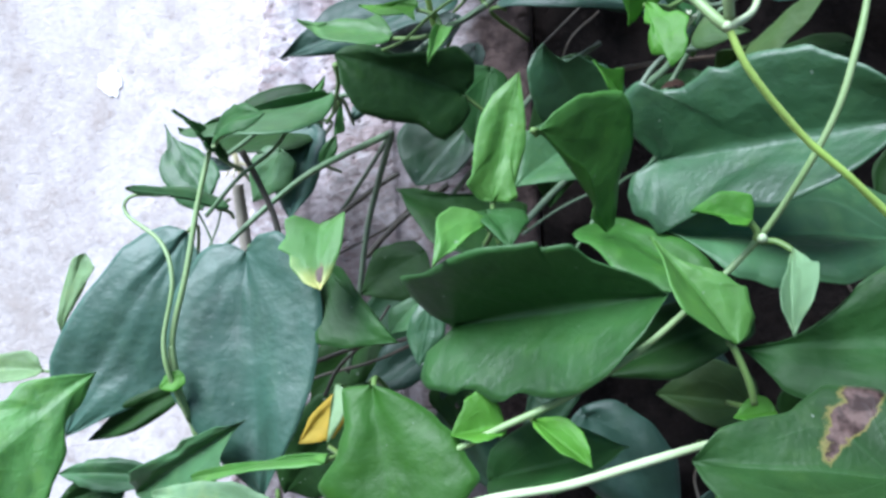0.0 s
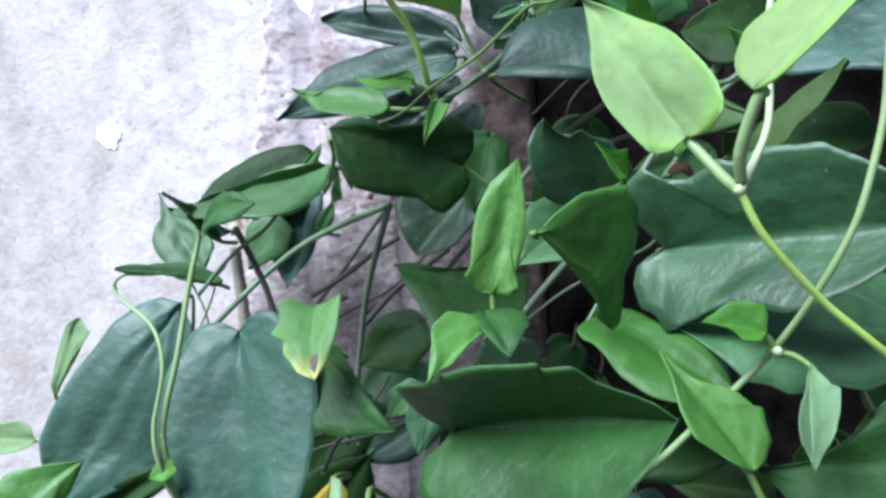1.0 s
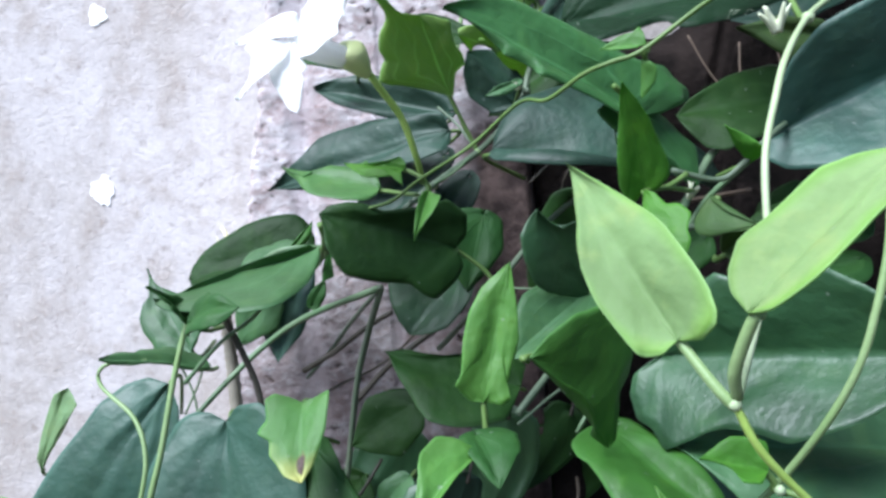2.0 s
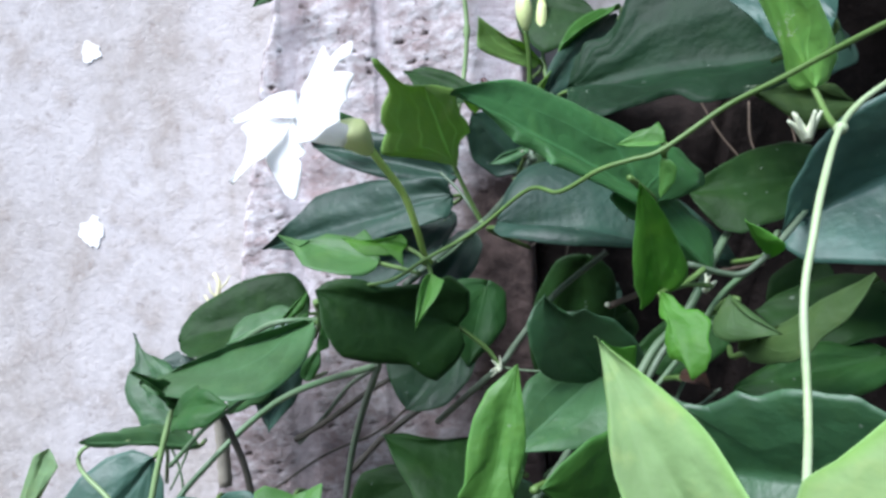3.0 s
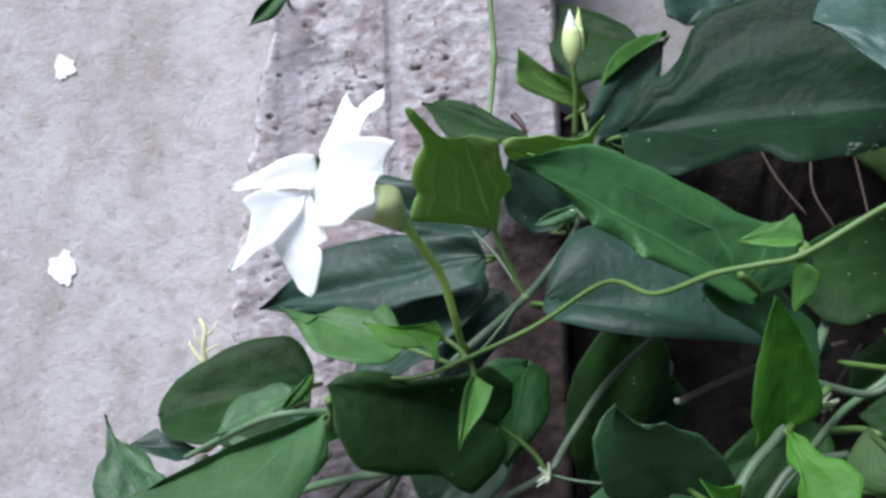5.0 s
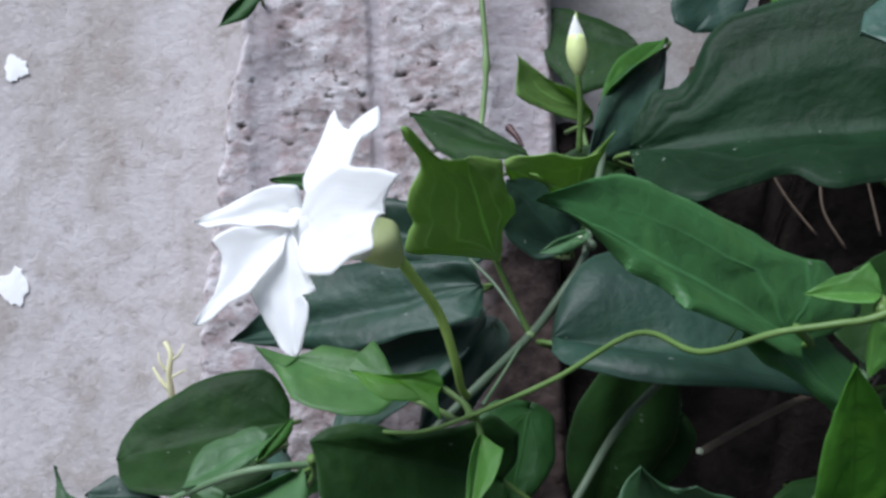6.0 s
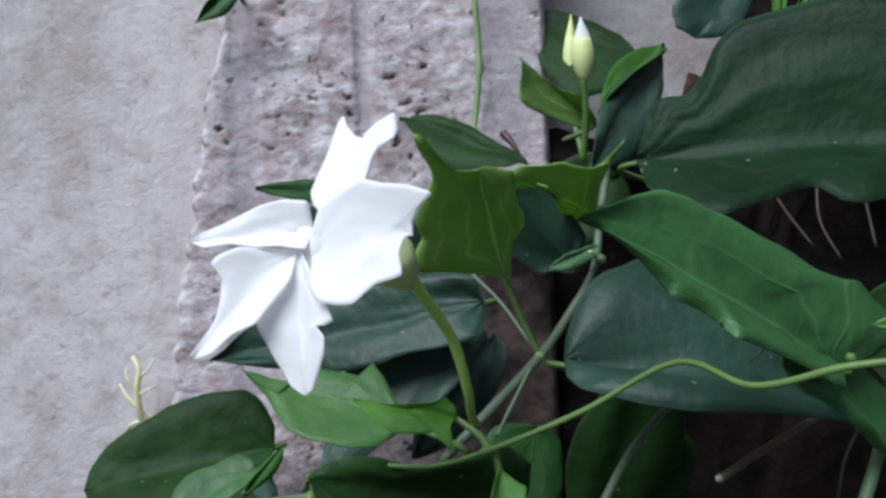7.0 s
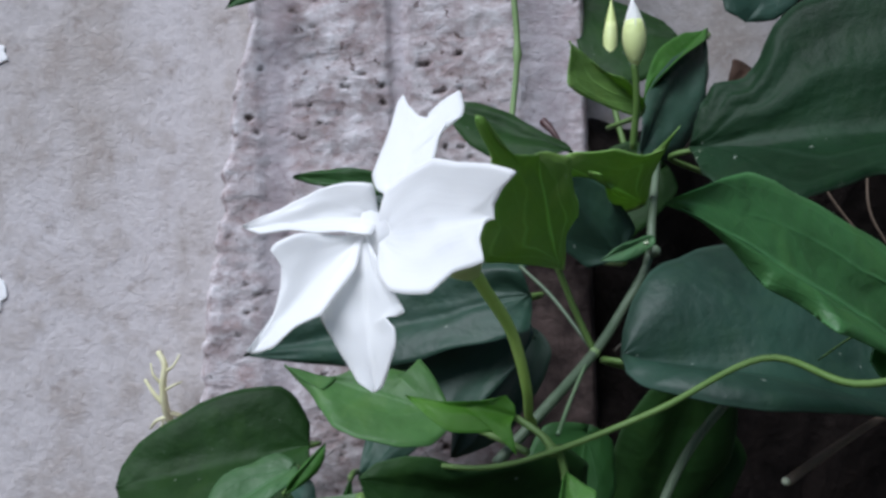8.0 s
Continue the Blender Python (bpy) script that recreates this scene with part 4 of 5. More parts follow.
leaf(old_vine, "shade", (0.0778, 0.205, 1.1807), (0.0372, 0.2, 1.1669), (0.0589, 0.207, 1.1843), (0.0597, 0.195, 1.1669), teeth=0)
leaf(climbing_vine, "lime", (0.0562, 0.205, 1.2664), (0.0598, 0.195, 1.247), (0.0565, 0.2, 1.2513), (0.0656, 0.198, 1.2595), foot=(0.0738, 0.225, 1.2664), fold=0.01, bulge=0.03, lo=((0.17, 0.5), (0.26, 0.6), (0.37, 0.22), (0.54, 0.89), (0.7, 1), (0.81, -0.01), (0.91, -0)), ro=((0.1, 0.28), (0.27, 0.47), (0.33, 0.81), (0.49, 1), (0.68, 0.76), (0.79, 0.74), (0.94, 0.46), (0.97, 0.22)))
leaf(climbing_vine, "lime", (0.0574, 0.209, 1.2664), (0.0504, 0.193, 1.2914), (0.0628, 0.205, 1.2731), (0.0509, 0.208, 1.2688), foot=(0.0711, 0.22, 1.271), fold=0.012, bulge=0.035, lo=((0, 0.32), (0.09, 0.94), (0.21, 1), (0.41, 0.82), (0.62, 0.65), (0.83, 0.35)), ro=((-0.08, 0.42), (-0.12, 0.97), (-0.02, 0.88), (0.13, 1), (0.34, 0.89), (0.56, 0.6), (0.76, 0.32), (0.9, 0.18)))
leaf(climbing_vine, "lime", (0.0527, 0.222, 1.2443), (0.0437, 0.216, 1.2543), (0.0522, 0.22, 1.2519), (0.0472, 0.216, 1.2464), bulge=0.035, lo=((0.14, 0.39), (0.43, 1), (0.56, 0.54), (0.73, 0.18)), ro=((0.18, 0.98), (0.49, 1), (0.76, 0.52)))
leaf(young_vine, "pale", (0.0397, 0.109, 1.2414), (0.0301, 0.126, 1.2647), (0.0417, 0.1100, 1.2517), (0.0312, 0.1155, 1.2477), foot=(0.0449, 0.106, 1.2341), relief=0.0, bulge=0.012, stalk_size=0.00065, fold=0, stalk="shoot", lo=((-0.06, 0.39), (-0.06, 0.71), (-0.02, 0.86), (0.05, 0.98), (0.15, 1), (0.28, 0.97), (0.4, 0.93), (0.56, 0.77), (0.77, 0.4)), ro=((-0.02, 0.42), (0.01, 0.84), (0.13, 0.93), (0.26, 1), (0.44, 0.93), (0.6, 0.65), (0.8, 0.35)))
leaf(young_vine, "pale", (0.0449, 0.1, 1.2451), (0.0623, 0.098, 1.262), (0.0516, 0.095, 1.2495), (0.0459, 0.104, 1.2524), foot=(0.0451, 0.106, 1.2352), relief=0.0, bulge=0.012, stalk_size=0.00065, fold=0, stalk="shoot", lo=((0.07, 0.53), (0.21, 0.88), (0.34, 1), (0.5, 0.93), (0.64, 0.78), (0.81, 0.55)), ro=((0.02, 0.38), (0.09, 0.78), (0.22, 1), (0.34, 0.92), (0.49, 0.83), (0.66, 0.75), (0.79, 0.53), (0.88, 0.32), (0.95, 0.12)))
leaf(old_vine, "sage", (0.0802, 0.225, 1.2495), (0.103, 0.2, 1.2686), (0.0918, 0.208, 1.2493), (0.1008, 0.222, 1.2567), bulge=0.03, fold=0.02, lo=((0.04, 0.34), (0.16, 0.7), (0.32, 1), (0.45, 1), (0.6, 0.71), (0.79, 0.47)), ro=((0.18, -0.55), (0.28, -0.16), (0.37, 0.41), (0.45, 1), (0.63, 0.86), (0.82, 0.38)))
leaf(old_vine, "shade", (0.13, 0.25, 1.2617), (0.0971, 0.26, 1.2565), (0.1174, 0.262, 1.2653), (0.1082, 0.245, 1.2441), teeth=0)
leaf(flowering_vine, "long", (0.0627, 0.232, 1.29), (0.0085, 0.208, 1.3176), (0.0705, 0.242, 1.3045), (0.0311, 0.213, 1.2979), foot=(0.052, 0.213, 1.2948), bulge=0.05, fold=0.018, lo=((-0.1, 0.2), (-0.2, 0.52), (-0.19, 0.73), (-0.13, 0.84), (-0.06, 1), (0.03, 0.9), (0.14, 0.84), (0.26, 0.87), (0.39, 0.85), (0.51, 0.83), (0.6, 0.78), (0.67, 0.77), (0.76, 0.66), (0.86, 0.42), (0.93, 0.2)), ro=((0.05, 0.59), (0.17, 0.88), (0.28, 0.86), (0.42, 0.92), (0.52, 0.96), (0.56, 1), (0.57, 0.69), (0.62, 0.56), (0.7, 0.56), (0.71, 0.43), (0.79, 0.12), (0.87, -0.07), (0.94, -0.04)))
leaf(flowering_vine, "long", (0.0578, 0.236, 1.2952), (0.0804, 0.244, 1.2691), (0.0507, 0.23, 1.2899), (0.0795, 0.247, 1.2816), w0=0.75, lobe=0.02, stalk_size=0.0002, teeth=2, cut=0.06, sharp=1.6)
leaf(old_vine, "deep", (0.0186, 0.27, 1.2879), (0.0934, 0.265, 1.2723), (0.0423, 0.252, 1.2775), (0.0504, 0.287, 1.311), bulge=0.12, fold=0.006, lo=((0, 0.43), (0.05, 0.75), (0.13, 0.89), (0.22, 0.99), (0.34, 1), (0.49, 0.88), (0.68, 0.62), (0.85, 0.35)), ro=((-0, 0.17), (0.02, 0.37), (0.07, 0.58), (0.15, 0.76), (0.23, 0.91), (0.33, 1), (0.48, 0.97), (0.65, 0.74), (0.81, 0.44), (0.94, 0.19)))
leaf(old_vine, "deep", (0.0029, 0.297, 1.3015), (-0.0778, 0.32, 1.2851), (-0.0432, 0.314, 1.3083), (-0.0266, 0.3, 1.2841), fold=0.008, bulge=0.035, lo=((0.01, 0.33), (0.13, 0.54), (0.25, 0.68), (0.4, 0.91), (0.55, 1), (0.68, 0.96), (0.73, 0.68), (0.83, 0.37), (0.92, 0.13)), ro=((0.02, 0.81), (0.13, 0.93), (0.25, 0.9), (0.37, 1), (0.53, 0.93), (0.69, 0.61), (0.86, 0.31)))
leaf(old_vine, "deep", (0.0004, 0.31, 1.3115), (-0.0567, 0.325, 1.328), (-0.0311, 0.32, 1.3315), (-0.0323, 0.31, 1.3115), w0=0.31, teeth=0)
leaf(flowering_vine, "leaf_lit", (0.0062, 0.27, 1.3079), (-0.0016, 0.25, 1.3308), (0.0103, 0.271, 1.3232), (-0.0148, 0.25, 1.3102), foot=(0.0138, 0.275, 1.2888), bend=-0.02, bulge=0.05, wave=0.04, fold=0.01, lo=((0.06, 0.2), (0.15, 0.56), (0.16, 1.01), (0.3, 1), (0.44, 0.81), (0.59, 0.82), (0.71, 0.94), (0.87, 0.51)), ro=((0.19, 0.27), (0.44, 0.66), (0.62, 1), (0.75, 0.84), (0.78, 0.76), (0.91, 0.78), (1.04, 0.68), (1.14, 0.53), (1.24, 0.52), (1.44, 0.6), (1.54, 0.6), (1.5, 0.52), (1.33, 0.47), (1.15, 0.31), (1.06, 0.13)))
leaf(flowering_vine, "leaf_lit", (0.0348, 0.3, 1.3244), (0.0092, 0.28, 1.3333), (0.0407, 0.288, 1.342), (0.0128, 0.3, 1.333), wave=0.06, bulge=0.035, lo=((0.16, 0.37), (0.17, 0.64), (0.22, 1), (0.24, 0.92), (0.25, 0.76), (0.43, 0.59), (0.71, 0.47), (0.86, 0.26), (0.95, 0.13)), ro=((-0.25, 0.97), (0.22, 0.55), (0.77, -0.43), (0.74, 0.09), (0.56, 1)))
leaf(old_vine, "shade", (0.02, 0.318, 1.3418), (-0.0194, 0.345, 1.3628), (0.0037, 0.335, 1.356), (-0.0029, 0.325, 1.3422), bulge=0.035, lo=((0.08, 0.48), (0.27, 0.66), (0.51, 1), (0.74, 0.94), (0.91, 0.53)), ro=((0.08, 0.45), (0.24, 0.72), (0.4, 1), (0.57, 0.94), (0.78, 0.51)))
leaf(flowering_vine, "leaf_lit", (0.0394, 0.31, 1.3529), (0.0153, 0.297, 1.3682), (0.031, 0.302, 1.3592), (0.0178, 0.3, 1.355), bulge=0.035, lo=((0.23, 0.79), (0.41, 1), (0.57, -0.16), (0.74, -0.68), (0.87, -0.99)), ro=((0.05, 0.42), (0.26, 0.64), (0.5, 0.89), (0.69, 1), (0.82, 0.98), (0.92, 0.44)))
leaf(old_vine, "shade", (0.0692, 0.36, 1.387), (0.0341, 0.372, 1.4059), (0.0559, 0.37, 1.4026), (0.0445, 0.355, 1.3692), bulge=0.035, lo=((0.22, 0.82), (0.51, 1), (0.78, 0.85), (0.95, 0.52)), ro=((-0, 0.52), (0.27, 1), (0.69, 0.71), (0.9, 0.34)))
leaf(old_vine, "green", (0.0814, 0.365, 1.3926), (0.0467, 0.335, 1.3609), (0.0595, 0.352, 1.3793), (0.0726, 0.348, 1.3829), fold=0.02, bulge=0.035, lo=((0.19, 0.66), (0.51, 1), (0.8, 0.62)), ro=((0.36, 1), (0.75, 0.88), (0.93, 0.64)))
leaf(old_vine, "scar", (0.0475, 0.3, 1.34), (0.1347, 0.268, 1.3395), (0.0559, 0.268, 1.3184), (0.1011, 0.29, 1.3774), bulge=0.05, relief=0.014, fold=0.03, lo=((0.04, 0.52), (0.11, 0.87), (0.21, 1), (0.25, 0.93), (0.32, 0.81), (0.4, 0.69), (0.45, 0.67), (0.5, 0.81), (0.55, 0.83), (0.6, 0.75), (0.74, 0.65), (0.9, 0.35)), ro=((0.03, 0.24), (0.07, 0.43), (0.15, 0.42), (0.2, 0.58), (0.24, 0.8), (0.31, 0.93), (0.46, 0.98), (0.58, 1), (0.69, 0.95), (0.85, 0.72), (0.96, 0.32)))
leaf(old_vine, "deep", (0.0793, 0.362, 1.3887), (0.0383, 0.315, 1.3383), (0.0472, 0.335, 1.3624), (0.0667, 0.342, 1.3538), bulge=0.035, lo=((0.29, 0.78), (0.61, 1), (0.84, 0.67)), ro=((0.13, 0.29), (0.32, 0.58), (0.5, 1), (0.79, 0.85)))
leaf(old_vine, "brown", (0.0946, 0.36, 1.3755), (0.0828, 0.355, 1.3672), (0.0873, 0.36, 1.3778), (0.0911, 0.355, 1.3681), w0=0.43, teeth=2, bend=0.2)
leaf(old_vine, "soft", (0.1814, 0.36, 1.4209), (0.1337, 0.355, 1.3995), (0.1583, 0.365, 1.4213), (0.1556, 0.35, 1.3941), teeth=0)
leaf(old_vine, "blue", (0.105, 0.215, 1.332), (0.079, 0.236, 1.3519), (0.1105, 0.24, 1.3643), (0.0942, 0.215, 1.3241), fold=0.01, bulge=0.035, lo=((0.25, 0.58), (0.68, 1), (0.96, 0.83), (1.04, 0.42), (1.07, 0.22)), ro=((-0.07, 0.9), (0.08, 1), (0.2, 0.89), (0.3, 0.8), (0.48, 0.53), (0.69, 0.37), (0.84, 0.14), (0.93, 0.07)))
leaf(climbing_vine, "streak", (0.0921, 0.2, 1.3115), (0.0757, 0.187, 1.3521), (0.097, 0.2, 1.3234), (0.0759, 0.196, 1.3443), foot=(0.0873, 0.18, 1.2983), bend=0.0, bulge=0.04, lo=((-0, 0.41), (0.07, 0.9), (0.19, 1), (0.38, 0.84), (0.55, 0.77), (0.78, 0.56)), ro=((0.01, 0.71), (0.07, 0.92), (0.23, 0.74), (0.41, 0.86), (0.61, 1.01), (0.79, 1), (0.93, 0.65)))
leaf(flowering_vine, "fresh", (0.0577, 0.198, 1.3009), (0.0469, 0.2, 1.3011), (0.0566, 0.199, 1.3055), (0.0552, 0.196, 1.2996), foot=(0.0568, 0.197, 1.2987), bulge=0.035, lo=((0.03, 0.47), (0.12, 1), (0.29, 0.73), (0.6, 0.49), (0.82, 0.23)), ro=((0.19, 1), (0.46, 0.93), (0.76, 0.46)))
leaf(flowering_vine, "fresh", (0.0566, 0.198, 1.2973), (0.0563, 0.2, 1.2882), (0.0565, 0.2, 1.295), (0.0598, 0.197, 1.2946), foot=(0.0568, 0.197, 1.2987), bulge=0.03, lo=((0.28, 1), (0.69, 0.94)), ro=((0.08, 0.6), (0.25, 1), (0.58, 0.81), (0.83, 0.35)))
leaf(climbing_vine, "lime", (0.0879, 0.222, 1.2735), (0.0805, 0.216, 1.2831), (0.0901, 0.218, 1.2777), (0.0843, 0.22, 1.2795), teeth=1, bend=0.1)
leaf(old_vine, "blue", (0.1526, 0.235, 1.305), (0.0991, 0.24, 1.2809), (0.1213, 0.226, 1.3143), (0.1234, 0.222, 1.2687), bulge=0.03, fold=0.03, lo=((-0.01, 0.49), (0.2, 0.92), (0.41, 1), (0.6, 0.99), (0.76, 0.77), (0.91, 0.44)), ro=((0.19, 0.47), (0.47, 0.92), (0.68, 1), (0.8, 0.8), (0.91, 0.61), (1.01, 0.44), (1.04, 0.23)))
leaf(old_vine, "shade", (0.1208, 0.262, 1.2984), (0.0797, 0.262, 1.2942), (0.1123, 0.268, 1.31), (0.0921, 0.252, 1.2804), bulge=0.03, fold=0.01, lo=((-0, 0.75), (0.17, 1), (0.4, 0.89), (0.68, 0.58), (0.89, 0.28)), ro=((0.11, 0.43), (0.37, 0.79), (0.54, 0.89), (0.73, 1), (0.85, 0.84), (0.94, 0.5), (0.99, 0.21)))
leaf(climbing_vine, "sage", (0.0753, 0.212, 1.264), (0.0818, 0.2, 1.2559), (0.0711, 0.21, 1.254), (0.0774, 0.206, 1.2589), w0=0.43, teeth=0)
leaf(flowering_vine, "spring", (-0.0201, 0.264, 1.2779), (-0.0572, 0.274, 1.2882), (-0.0267, 0.275, 1.2876), (-0.0393, 0.259, 1.2735), foot=(-0.0059, 0.25, 1.273), bulge=0.035, lo=((0.08, 0.38), (0.18, 0.71), (0.29, 1), (0.29, 0.66), (0.43, 0.62), (0.59, 0.55), (0.67, 0.13), (0.71, -0.35), (0.86, -0.24)), ro=((-0.01, 0.3), (0.04, 0.66), (0.18, 0.89), (0.39, 1), (0.55, 0.91), (0.67, 0.6), (0.81, 0.3)))
leaf(flowering_vine, "lime", (-0.0086, 0.245, 1.2814), (-0.0293, 0.25, 1.2849), (-0.0102, 0.246, 1.2848), (-0.0092, 0.24, 1.2754), foot=(-0.0029, 0.239, 1.2763), bulge=0.035, lo=((0.02, 0.51), (0.11, 1), (0.22, 0.5), (0.43, 0.04), (0.61, -0.24), (0.8, -0.29)), ro=((0.02, 0.35), (-0.07, 1), (0.04, 0.71), (0.1, 0.51), (0.31, 0.65), (0.52, 0.74), (0.74, 0.49)))
leaf(flowering_vine, "fresh", (-0.001, 0.237, 1.273), (-0.0048, 0.225, 1.2577), (-0.0041, 0.23, 1.2669), (0.0029, 0.233, 1.2703), foot=(-0.0029, 0.237, 1.2768), bulge=0.035, lo=((0.09, 0.49), (0.28, 0.97), (0.48, 1), (0.7, 0.77), (0.87, 0.39)), ro=((0.06, 0.36), (0.19, 1), (0.35, 0.97), (0.54, 0.73), (0.7, 0.36), (0.85, 0.1)))
leaf(flowering_vine, "mid", (-0.0757, 0.352, 1.4138), (-0.0891, 0.35, 1.3984), (-0.0847, 0.35, 1.4049), (-0.0775, 0.35, 1.4018), teeth=0)
leaf(old_vine, "soft", (0.0301, 0.282, 1.3148), (0.0172, 0.28, 1.3098), (0.0222, 0.281, 1.313), (0.0233, 0.28, 1.3093), teeth=2)
leaf(old_vine, "deep", (0.0946, 0.33, 1.4052), (0.0785, 0.33, 1.3833), (0.0718, 0.33, 1.3943), (0.0942, 0.33, 1.3882), bulge=0.035, lo=((0.44, 0.86), (0.82, 1), (1.03, 0.6)), ro=((0.21, 0.86), (0.51, 1), (0.81, 0.69)))
leaf(tangled_vine, "mid", (-0.044, 0.285, 1.2596), (-0.0481, 0.285, 1.2458), (-0.0436, 0.285, 1.2475), (-0.0476, 0.285, 1.2503), bulge=0.035, lo=((0.38, 0.48), (0.8, 1)), ro=((0.3, 0.95), (0.69, 1)))
leaf(old_vine, "deep", (0.0298, 0.305, 1.3103), (0.0112, 0.3, 1.3322), (0.0116, 0.302, 1.3149), (0.028, 0.305, 1.3282), fold=0.02, lo=((0.15, 0.77), (0.53, 1), (0.82, 0.66)), ro=((0.11, 0.8), (0.5, 1), (0.83, 0.7)))
leaf(tangled_vine, "green", (-0.0598, 0.282, 1.2565), (-0.0495, 0.282, 1.2687), (-0.0517, 0.282, 1.2616), (-0.0585, 0.282, 1.2597), lo=((0.26, 0.62), (0.57, 1), (0.82, 0.72)), ro=((0.21, 1), (0.56, 0.84)))
leaf(old_vine, "lime", (0.1085, 0.335, 1.3859), (0.1114, 0.335, 1.4051), (0.1083, 0.335, 1.3974), (0.1126, 0.335, 1.3974), fold=0.02, lo=((0.29, 0.9), (0.59, 1), (0.79, 0.4)), ro=((0.31, 0.75), (0.61, 1), (0.81, 0.67)))
leaf(old_vine, "lime", (0.1145, 0.335, 1.3858), (0.1233, 0.335, 1.4049), (0.1144, 0.335, 1.3916), (0.1211, 0.335, 1.3963), fold=0.02, lo=((0.25, 1), (0.55, 1), (0.77, 0.5)), ro=((0.23, 0.78), (0.58, 1), (0.83, 0.89)))
leaf(old_vine, "lime", (0.1333, 0.335, 1.3893), (0.1429, 0.335, 1.4046), (0.1336, 0.335, 1.3951), (0.1426, 0.335, 1.3988), fold=0.02, lo=((0.28, 1), (0.67, 0.82)), ro=((0.33, 0.81), (0.72, 1)))
leaf(tangled_vine, "shade", (-0.042, 0.3, 1.1441), (-0.0807, 0.3, 1.0971), (-0.0792, 0.3, 1.1236), (-0.0512, 0.3, 1.1062), lo=((0.28, 0.9), (0.65, 1), (0.89, 0.7)), ro=((0.23, 0.77), (0.58, 1), (0.87, 0.71)))
leaf(old_vine, "olive", (0.1659, 0.33, 1.334), (0.1239, 0.33, 1.3413), (0.1404, 0.33, 1.3444), (0.1459, 0.33, 1.3238), lo=((0.22, 0.96), (0.63, 1)), ro=((0.08, 0.7), (0.42, 1), (0.75, 0.37)))
stem(flowering_vine, "green", 0.00052, 0.00060, (-0.0258, 0.256, 1.2697), (-0.014, 0.247, 1.2713), (-0.0033, 0.237, 1.2765), (0.0131, 0.23, 1.2845), (0.0272, 0.221, 1.2939), (0.0342, 0.209, 1.2917), (0.0427, 0.2, 1.2954), (0.0492, 0.196, 1.2968), (0.0559, 0.194, 1.2984), (0.0689, 0.19, 1.3064), (0.0779, 0.182, 1.31), (0.0862, 0.172, 1.3135), (0.0932, 0.16, 1.3158), steps=8)
stem(climbing_vine, "shoot", 0.00083, 0.00068, (0.0012, 0.168, 1.1578), (0.0118, 0.166, 1.1633), (0.027, 0.165, 1.1702), (0.0426, 0.168, 1.1785), (0.0559, 0.173, 1.1874), (0.0711, 0.171, 1.2025), (0.0776, 0.162, 1.2164), (0.0823, 0.157, 1.2283), (0.0851, 0.155, 1.2389), (0.0877, 0.155, 1.2496), (0.0891, 0.155, 1.2625), steps=8)
stem(young_vine, "stalk", 0.00047, 0.00055, (0.0448, 0.106, 1.2344), (0.048, 0.107, 1.2283), (0.0556, 0.11, 1.22), (0.0619, 0.111, 1.2143), (0.068, 0.113, 1.2089), (0.0796, 0.116, 1.1982), steps=8)
stem(old_vine, "pale", 0.00062, 0.00062, (0.1331, 0.37, 1.4305), (0.1308, 0.37, 1.4105), (0.1287, 0.37, 1.3951))
stem(old_vine, "pale", 0.00073, 0.00062, (0.1457, 0.37, 1.4303), (0.142, 0.37, 1.4103), (0.1388, 0.37, 1.3949))
stem(climbing_vine, "pale", 0.00062, 0.00068, (0.0452, 0.107, 1.2343), (0.0588, 0.135, 1.2439), (0.0636, 0.145, 1.2514), (0.066, 0.15, 1.2664), (0.0698, 0.154, 1.2769), (0.0745, 0.16, 1.2857), (0.0862, 0.178, 1.2976), (0.0967, 0.19, 1.3055), (0.1096, 0.2, 1.3128), steps=8)
stem(young_vine, "pale", 0.00083, 0.00078, (-0.0081, 0.14, 1.1528), (0.0093, 0.138, 1.1587), (0.0236, 0.135, 1.1622), (0.0355, 0.134, 1.1659), (0.0484, 0.138, 1.1678), (0.0622, 0.152, 1.1653))
stem(twining_vine, "shoot", 0.00114, 0.00083, (-0.0874, 0.24, 1.1297), (-0.091, 0.237, 1.1464), (-0.0931, 0.233, 1.1608), (-0.0935, 0.232, 1.176), (-0.0877, 0.233, 1.198), (-0.0847, 0.237, 1.2182), (-0.0818, 0.242, 1.2356), (-0.0814, 0.245, 1.2389))
stem(twining_vine, "shoot", 0.00088, 0.00057, (-0.0914, 0.236, 1.1476), (-0.0943, 0.23, 1.1644), (-0.0954, 0.23, 1.1765), (-0.0923, 0.232, 1.1946), (-0.0971, 0.236, 1.2076), (-0.1119, 0.243, 1.2177), (-0.1111, 0.245, 1.2239), (-0.0997, 0.25, 1.2241))
stem(tangled_vine, "dull", 0.00104, 0.00094, (-0.0255, 0.256, 1.2697), (-0.0320, 0.2700, 1.2615), (-0.0412, 0.2720, 1.2585), (-0.0584, 0.268, 1.258), (-0.0804, 0.285, 1.2477), (-0.093, 0.29, 1.2412))
stem(tangled_vine, "dull", 0.00125, 0.00104, (-0.0231, 0.266, 1.243), (-0.055, 0.282, 1.2327), (-0.0747, 0.285, 1.2205), (-0.0903, 0.275, 1.2047), (-0.0955, 0.27, 1.1976))
stem(tangled_vine, "grey", 0.00125, 0.00114, (-0.0224, 0.266, 1.243), (-0.0318, 0.285, 1.225), (-0.0392, 0.295, 1.205), (-0.0457, 0.3, 1.1719), (-0.0511, 0.3, 1.1482))
stem(tangled_vine, "grey", 0.00094, 0.00083, (-0.0234, 0.268, 1.2425), (-0.0425, 0.31, 1.229), (-0.0554, 0.32, 1.2151), (-0.0689, 0.33, 1.2027))
